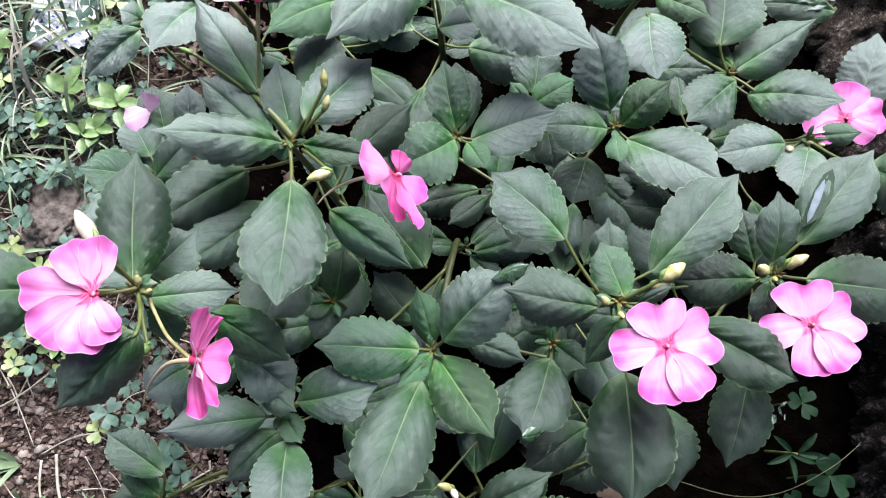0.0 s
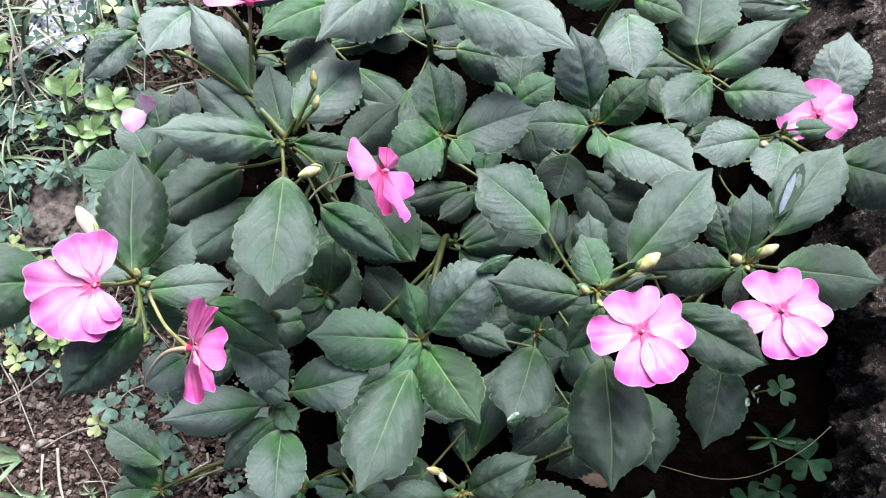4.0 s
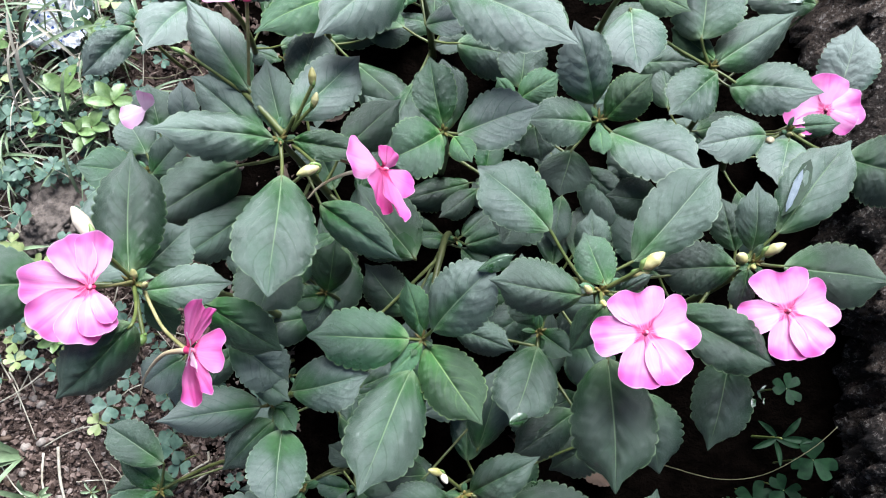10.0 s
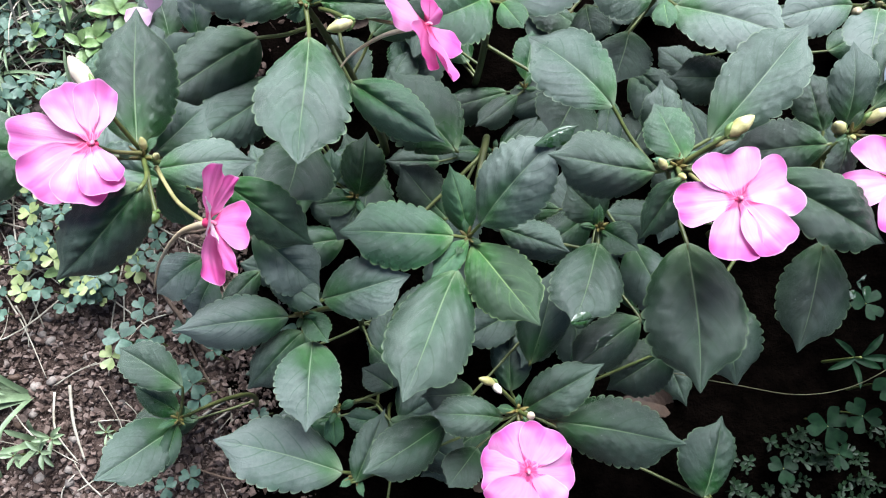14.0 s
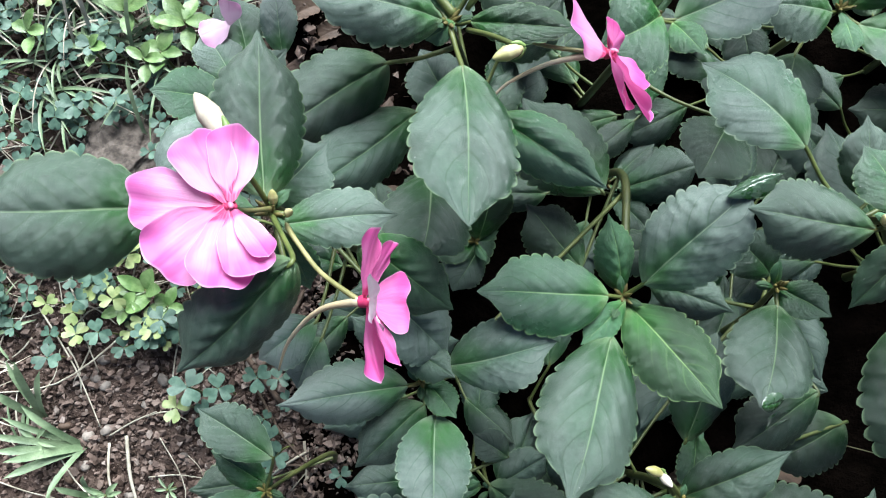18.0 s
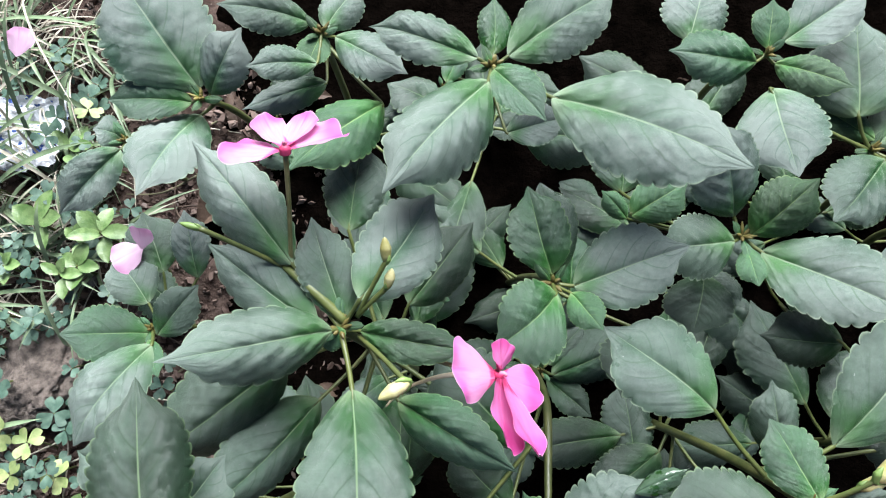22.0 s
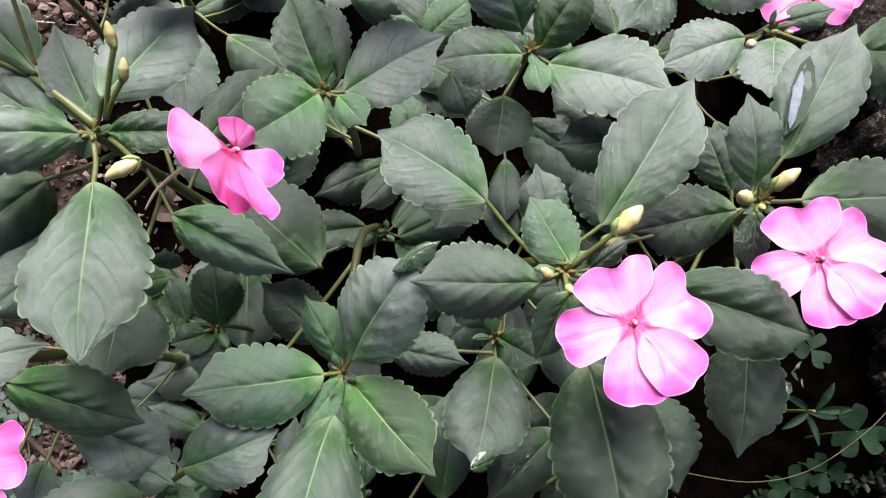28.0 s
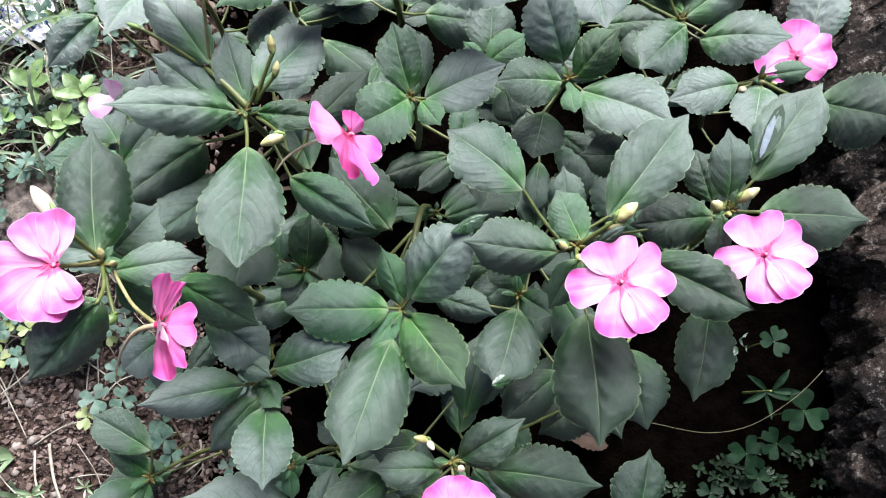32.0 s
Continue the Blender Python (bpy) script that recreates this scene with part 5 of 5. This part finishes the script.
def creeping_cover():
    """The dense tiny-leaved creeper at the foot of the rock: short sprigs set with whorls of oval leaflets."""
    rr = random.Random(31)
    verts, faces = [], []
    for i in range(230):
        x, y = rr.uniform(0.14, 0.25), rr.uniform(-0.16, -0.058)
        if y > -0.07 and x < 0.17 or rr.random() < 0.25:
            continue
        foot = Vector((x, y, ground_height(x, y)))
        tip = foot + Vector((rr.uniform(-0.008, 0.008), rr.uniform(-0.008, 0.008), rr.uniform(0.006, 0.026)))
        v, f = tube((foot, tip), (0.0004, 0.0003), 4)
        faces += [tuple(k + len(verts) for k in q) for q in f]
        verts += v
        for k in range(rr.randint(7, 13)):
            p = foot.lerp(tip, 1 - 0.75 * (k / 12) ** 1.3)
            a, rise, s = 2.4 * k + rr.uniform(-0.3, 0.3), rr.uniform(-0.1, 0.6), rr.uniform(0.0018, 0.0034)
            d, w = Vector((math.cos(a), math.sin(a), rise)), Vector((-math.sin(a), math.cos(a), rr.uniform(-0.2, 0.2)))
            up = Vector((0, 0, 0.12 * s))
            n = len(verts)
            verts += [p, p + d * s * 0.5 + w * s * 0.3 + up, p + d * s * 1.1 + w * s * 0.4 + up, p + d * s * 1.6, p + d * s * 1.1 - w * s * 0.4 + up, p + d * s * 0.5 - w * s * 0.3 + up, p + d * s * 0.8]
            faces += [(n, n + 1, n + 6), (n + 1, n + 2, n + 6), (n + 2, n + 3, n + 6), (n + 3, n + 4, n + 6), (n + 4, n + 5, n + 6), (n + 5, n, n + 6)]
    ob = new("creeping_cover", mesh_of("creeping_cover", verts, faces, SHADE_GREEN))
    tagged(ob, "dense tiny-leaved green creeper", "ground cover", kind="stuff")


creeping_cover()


# ---- grass and straw ----
def blade_mesh(name, points, wide, material):
    pts = [Vector(p) for p in points]
    verts, faces = [], []
    n = 14
    for i in range(n + 1):
        t = i / n * (len(pts) - 1)
        k = min(int(t), len(pts) - 2)
        p = pts[k].lerp(pts[k + 1], t - k) if len(pts) == 2 else None
        if p is None:
            u = i / n
            p = pts[0] * (1 - u) ** 2 + pts[1] * 2 * u * (1 - u) + pts[2] * u * u
        d = (pts[-1] - pts[0]).normalized()
        s = d.cross(Vector((0, 0, 1))).normalized()
        w = wide * 0.5 * min(1, 4 * (1 - i / n) + 0.03)
        verts += [p - s * w + Vector((0, 0, w * 0.5)), p, p + s * w + Vector((0, 0, w * 0.5))]
    for i in range(n):
        b = 3 * i
        faces += [(b, b + 1, b + 4, b + 3), (b + 1, b + 2, b + 5, b + 4)]
    return mesh_of(name, verts, faces, material)


def grass_tuft(at, count, long, seed, lean):
    rr = random.Random(seed)
    x, y = at
    ob = thing("grass_tuft", "thin green grass blades leaning over the weeds", "grass", (x, y, ground_height(x, y)), "grass tufts")
    for k in range(count):
        a = lean + rr.gauss(0, 0.7)
        l = long * rr.uniform(0.5, 1.15)
        out = Vector((math.cos(a), math.sin(a), 0))
        dry = rr.random() < 0.42
        me = blade_mesh("blade", ((0, 0, -0.002), out * l * 0.4 + Vector((0, 0, l * 0.5)), out * l + Vector((0, 0, l * rr.uniform(0.05, 0.4)))), rr.uniform(0.0006, 0.0013) if dry else rr.uniform(0.0008, 0.0024), STRAW if dry else GRASS)
        b = new("blade", me)
        b.parent = ob
        if dry:
            b["label"] = "dry straw-coloured blade"


for i in range(95):
    grass_tuft((r.uniform(-0.38, -0.21), r.uniform(0.17, 0.36)), 6, 0.05, 600 + i, r.uniform(-1.2, 1.5))
for i, (x, y) in enumerate(((-0.31, -0.03), (-0.33, -0.05), (-0.3, -0.075), (-0.34, 0.0), (-0.315, 0.02), (-0.33, 0.035))):
    grass_tuft((x, y), 6, 0.04, 700 + i, r.uniform(0, 6))


def long_blade(a, b, wide, dry=False, rise=0.012):
    """One long grass blade from its foot to its tip (millimetres)."""
    a3, b3 = Vector(a) / 1000, Vector(b) / 1000
    foot = Vector((a3.x, a3.y, ground_height(a3.x, a3.y) - 0.002))
    ob = thing("grass_tuft", "long dry grass blade leaning over the weeds" if dry else "long green grass blade leaning over the weeds", "grass", foot, "grass tufts")
    mid = (a3 + b3) * 0.5 + Vector((0, 0, rise)) - foot
    me = blade_mesh("blade", (Vector((0, 0, 0)), mid, b3 - foot), wide / 1000, STRAW if dry else GRASS)
    new("blade", me).parent = ob


for a, b, wide, dry in (
    ((-290, 232, 70), (-201, 239, 94), 3.0, False), ((-254, 251, 60), (-240, 295, 112), 3.2, False), ((-203, 265, 70), (-268, 292, 112), 2.8, False), ((-269, 194, 55), (-258, 228, 93), 3.0, True),
    ((-245, 178, 52), (-234, 216, 80), 2.6, False), ((-239, 139, 36), (-240, 178, 64), 2.4, False), ((-300, 104, 34), (-248, 109, 42), 2.6, False), ((-284, 240, 60), (-262, 262, 78), 5.0, False),
    ((-290, 252, 60), (-228, 262, 92), 2.4, False), ((-282, 268, 60), (-232, 250, 90), 1.8, True), ((-270, 246, 58), (-240, 288, 96), 1.6, False), ((-248, 246, 58), (-268, 292, 96), 1.6, True), ((-236, 274, 60), (-284, 256, 88), 2.0, False), ((-300, 262, 60), (-225, 285, 100), 2.2, True), ((-282, 190, 50), (-268, 235, 86), 2.0, True), ((-275, 205, 50), (-276, 262, 84), 2.2, True), ((-238, 262, 60), (-216, 282, 90), 5.0, False),
    ((-310, 222, 56), (-240, 246, 80), 2.0, True), ((-262, 282, 60), (-246, 318, 100), 2.4, False), ((-300, 180, 46), (-272, 206, 78), 2.2, False), ((-233, 230, 55), (-262, 250, 84), 1.8, True),
):
    long_blade(a, b, wide, dry)


def broad_tuft(foot, tips, wide):
    """A low tuft of broad grass blades that spread from one foot (millimetres)."""
    x, y = foot[0] / 1000, foot[1] / 1000
    f = Vector((x, y, ground_height(x, y) - 0.001))
    ob = thing("grass_tuft", "low tuft of broad pale green grass blades on bare soil", "grass", f, "grass tufts")
    for k, tip in enumerate(tips):
        e = Vector(tip) / 1000 - f
        me = blade_mesh("blade", ((0, 0, 0), e * 0.5 + Vector((0, 0, 0.006 + 0.002 * (k % 3))), e), wide / 1000 * (0.8 + 0.1 * (k % 4)), GRASS)
        new("blade", me).parent = ob


broad_tuft((-280, -24), ((-316, -7, 14), (-321, -16, 18), (-315, -25, 20), (-310, -39, 14), (-288, -50, 10), (-303, -1, 18), (-306, -30, 22)), 4.2)
broad_tuft((-302, -8), ((-312, 23, 22), (-290, 17, 26), (-316, 6, 20), (-302, 22, 30)), 4.6)
broad_tuft((-272, -52), ((-284, -44, 10), (-268, -38, 12), (-258, -50, 10), (-272, -66, 8), (-286, -58, 10)), 4.4)


def straw(a, b, sag, wide, seed, material=STRAW, name="dry_straw", label="thin pale dry straw lying on the soil", category="straw"):
    a3 = Vector((*a, ground_height(*a) + 0.003))
    b3 = Vector((*b, ground_height(*b) + 0.003))
    m3 = a3.lerp(b3, 0.5)
    m3 = m3 + Vector((-(b3 - a3).y, (b3 - a3).x, 0)) * sag
    m3.z = max(ground_height(m3.x, m3.y) + 0.003, m3.z)
    verts, faces = tube([p - a3 for p in (a3, m3, b3)], (wide, wide * 0.9, wide * 0.5), 5)
    ob = new(name, mesh_of(name, verts, faces, material))
    ob.location = a3
    tagged(ob, label, category, "straws on the soil")


for i in range(30):
    x, y = r.uniform(-0.35, -0.14), r.uniform(-0.09, 0.1)
    a, l = r.uniform(0, 6.28), r.uniform(0.015, 0.07)
    straw((x, y), (x + math.cos(a) * l, y + math.sin(a) * l), r.uniform(-0.2, 0.2), r.uniform(0.0003, 0.0006), i)
for i, (a, b, sag, wide) in enumerate((
    ((-0.263, -0.018), (-0.234, -0.005), 0.03, 0.0006), ((-0.253, -0.018), (-0.243, -0.064), -0.05, 0.0011), ((-0.264, -0.022), (-0.248, -0.064), -0.15, 0.0008),
    ((-0.224, 0.033), (-0.199, 0.013), 0.02, 0.0006), ((-0.241, -0.041), (-0.208, -0.042), 0.05, 0.0004), ((-0.216, 0.035), (-0.219, 0.002), 0.03, 0.0005),
    ((-0.161, -0.042), (-0.134, -0.026), 0.02, 0.0008), ((-0.148, -0.047), (-0.127, -0.030), -0.02, 0.0007), ((-0.287, 0.053), (-0.257, 0.043), 0.15, 0.0006),
    ((-0.286, 0.031), (-0.280, 0.006), 0.1, 0.0006),
)):
    straw(a, b, sag, wide, i)
for i in range(130):
    x, y = r.uniform(-0.36, -0.2), r.uniform(0.03, 0.34)
    a, l = r.uniform(0, 6.28), r.uniform(0.03, 0.11)
    straw((x, y), (x + math.cos(a) * l, y + math.sin(a) * l), r.uniform(-0.15, 0.15), r.uniform(0.0003, 0.0007), i)
for i in range(18):
    x, y = r.uniform(-0.19, -0.09), r.uniform(-0.09, 0.24)
    a, l = r.uniform(0, 6.28), r.uniform(0.03, 0.08)
    straw((x, y), (x + math.cos(a) * l, y + math.sin(a) * l), r.uniform(-0.15, 0.15), r.uniform(0.0008, 0.0018), i, TWIG, "twig", "dead brown twig on the soil", "twig")


for i, (x, y, n, l, lean) in enumerate(((-0.36, 0.24, 3, 0.15, 0.1), (-0.37, 0.29, 4, 0.17, -0.1), (-0.3, 0.33, 4, 0.12, -0.9), (-0.335, 0.2, 3, 0.13, 0.5), (-0.26, 0.36, 3, 0.12, -1.2))):
    grass_tuft((x, y), n, l, 800 + i, lean)


for i, (a, b) in enumerate((((-0.17, -0.04), (-0.139, -0.023)), ((-0.151, -0.043), (-0.134, -0.027)), ((-0.152, -0.022), (-0.151, -0.046)))):
    straw(a, b, 0.04, 0.0009, i, STRAW, "dry_stick", "pale dry stick leaning under a low shoot", "stick")


arch = [Vector(p) / 1000 for p in ((113, -24, 60), (127, -29, 80), (145, -34, 99), (161, -31, 116), (176, -19, 134), (185, -8, 145))]
arch.insert(0, Vector((0.1, -0.015, ground_height(0.1, -0.015))))
verts, faces = tube([p - arch[0] for p in arch], (0.0003, 0.00025, 0.00022, 0.0002, 0.0002, 0.0002, 0.00018), 5)
arching_straw = new("dry_straw", mesh_of("dry_straw", verts, faces, DRYING))
arching_straw.location = arch[0]
tagged(arching_straw, "long thin drying straw arching over the clover", "straw", "straws on the soil")


# ---- litter ----
def dead_leaves():
    rr = random.Random(77)
    shapes = [leaf_mesh("dead_leaf", LITTER, 300 + k, 0.16, rr.uniform(-0.6, 0.6), 0.8, teeth=9) for k in range(3)]
    for i in range(10):
        x, y = rr.uniform(-0.19, 0.12), rr.uniform(-0.08, 0.26)
        l = rr.uniform(0.018, 0.034)
        ob = new("dead_leaf", rr.choice(shapes))
        ob.matrix_basis = pose(x, y, ground_height(x, y) + 0.003, rr.uniform(-18, 18), rr.uniform(-12, 12), rr.uniform(0, 360)) @ Matrix.Diagonal((l, l * 0.5, l, 1))
        tagged(ob, "curled brown dead leaf on dark soil", "dead leaf", "dead leaves under the bush")
    for i in range(26):
        x, y = rr.uniform(-0.17, -0.06), rr.uniform(0.09, 0.31)
        l = rr.uniform(0.008, 0.024)
        ob = new("dead_leaf", rr.choice(shapes))
        ob.matrix_basis = pose(x, y, ground_height(x, y) + 0.005, rr.uniform(-25, 25), rr.uniform(-20, 20), rr.uniform(0, 360)) @ Matrix.Diagonal((l, l * 0.5, l, 1))
        tagged(ob, "small shrivelled brown dead leaf on dark soil", "dead leaf", "dead leaves under the bush")
    for i in range(34):
        x, y = rr.uniform(-0.18, -0.07), rr.uniform(0.1, 0.3)
        t, l = rr.uniform(0, 6.28), rr.uniform(0.012, 0.05)
        straw((x, y), (x + math.cos(t) * l, y + math.sin(t) * l), rr.uniform(-0.2, 0.2), rr.uniform(0.0003, 0.0008), i, rr.choice((LITTER, TWIG, DRYING)), "twig", "thin dead twig on dark soil", "twig")
    for i in range(40):
        x, y = rr.uniform(-0.17, 0.12), rr.uniform(-0.08, 0.26)
        t, l = rr.uniform(0, 6.28), rr.uniform(0.02, 0.06)
        straw((x, y), (x + math.cos(t) * l, y + math.sin(t) * l), rr.uniform(-0.15, 0.15), rr.uniform(0.0006, 0.0013), i, LITTER, "twig", "dead brown twig on the soil", "twig")


dead_leaves()


def build_wrapper():
    n = 26
    verts, faces = [], []
    for j in range(n):
        for i in range(n):
            u, v = i / (n - 1) - 0.5, j / (n - 1) - 0.5
            x, y = -0.256 + u * 0.038 + v * 0.012, 0.266 + v * 0.04
            z = ground_height(x, y) + 0.012 + 0.009 * noise.noise((x * 60, y * 60, 2.2)) + 0.008 * abs(noise.noise((x * 130, y * 110, 5.1)))
            verts.append((x, y, z))
    faces = [(j * n + i, j * n + i + 1, (j + 1) * n + i + 1, (j + 1) * n + i) for j in range(n - 1) for i in range(n - 1)]
    ob = new("plastic_wrapper", mesh_of("plastic_wrapper", verts, faces, WRAPPER))
    tagged(ob, "crumpled white wrapper with blue print in the grass", "wrapper")


build_wrapper()


def fallen_petals():
    for x, y, z, spin, tilt, size in ((-0.1765, 0.182, 0.0885, 70, -48, 0.0125), (-0.176, 0.183, 0.088, 205, -4, 0.0165), (-0.2536, 0.303, 0.078, 80, -12, 0.017)):
        ob = new("fallen_petal", PETALS["petal_fallen"][1])
        ob.matrix_basis = pose(x, y, z, 0, 0, spin) @ pose(0, 0, 0, 0, tilt, 0) @ Matrix.Diagonal((size, size, size, 1))
        tagged(ob, "fallen faded pink petal on the leaves", "petal", "fallen petals")


fallen_petals()
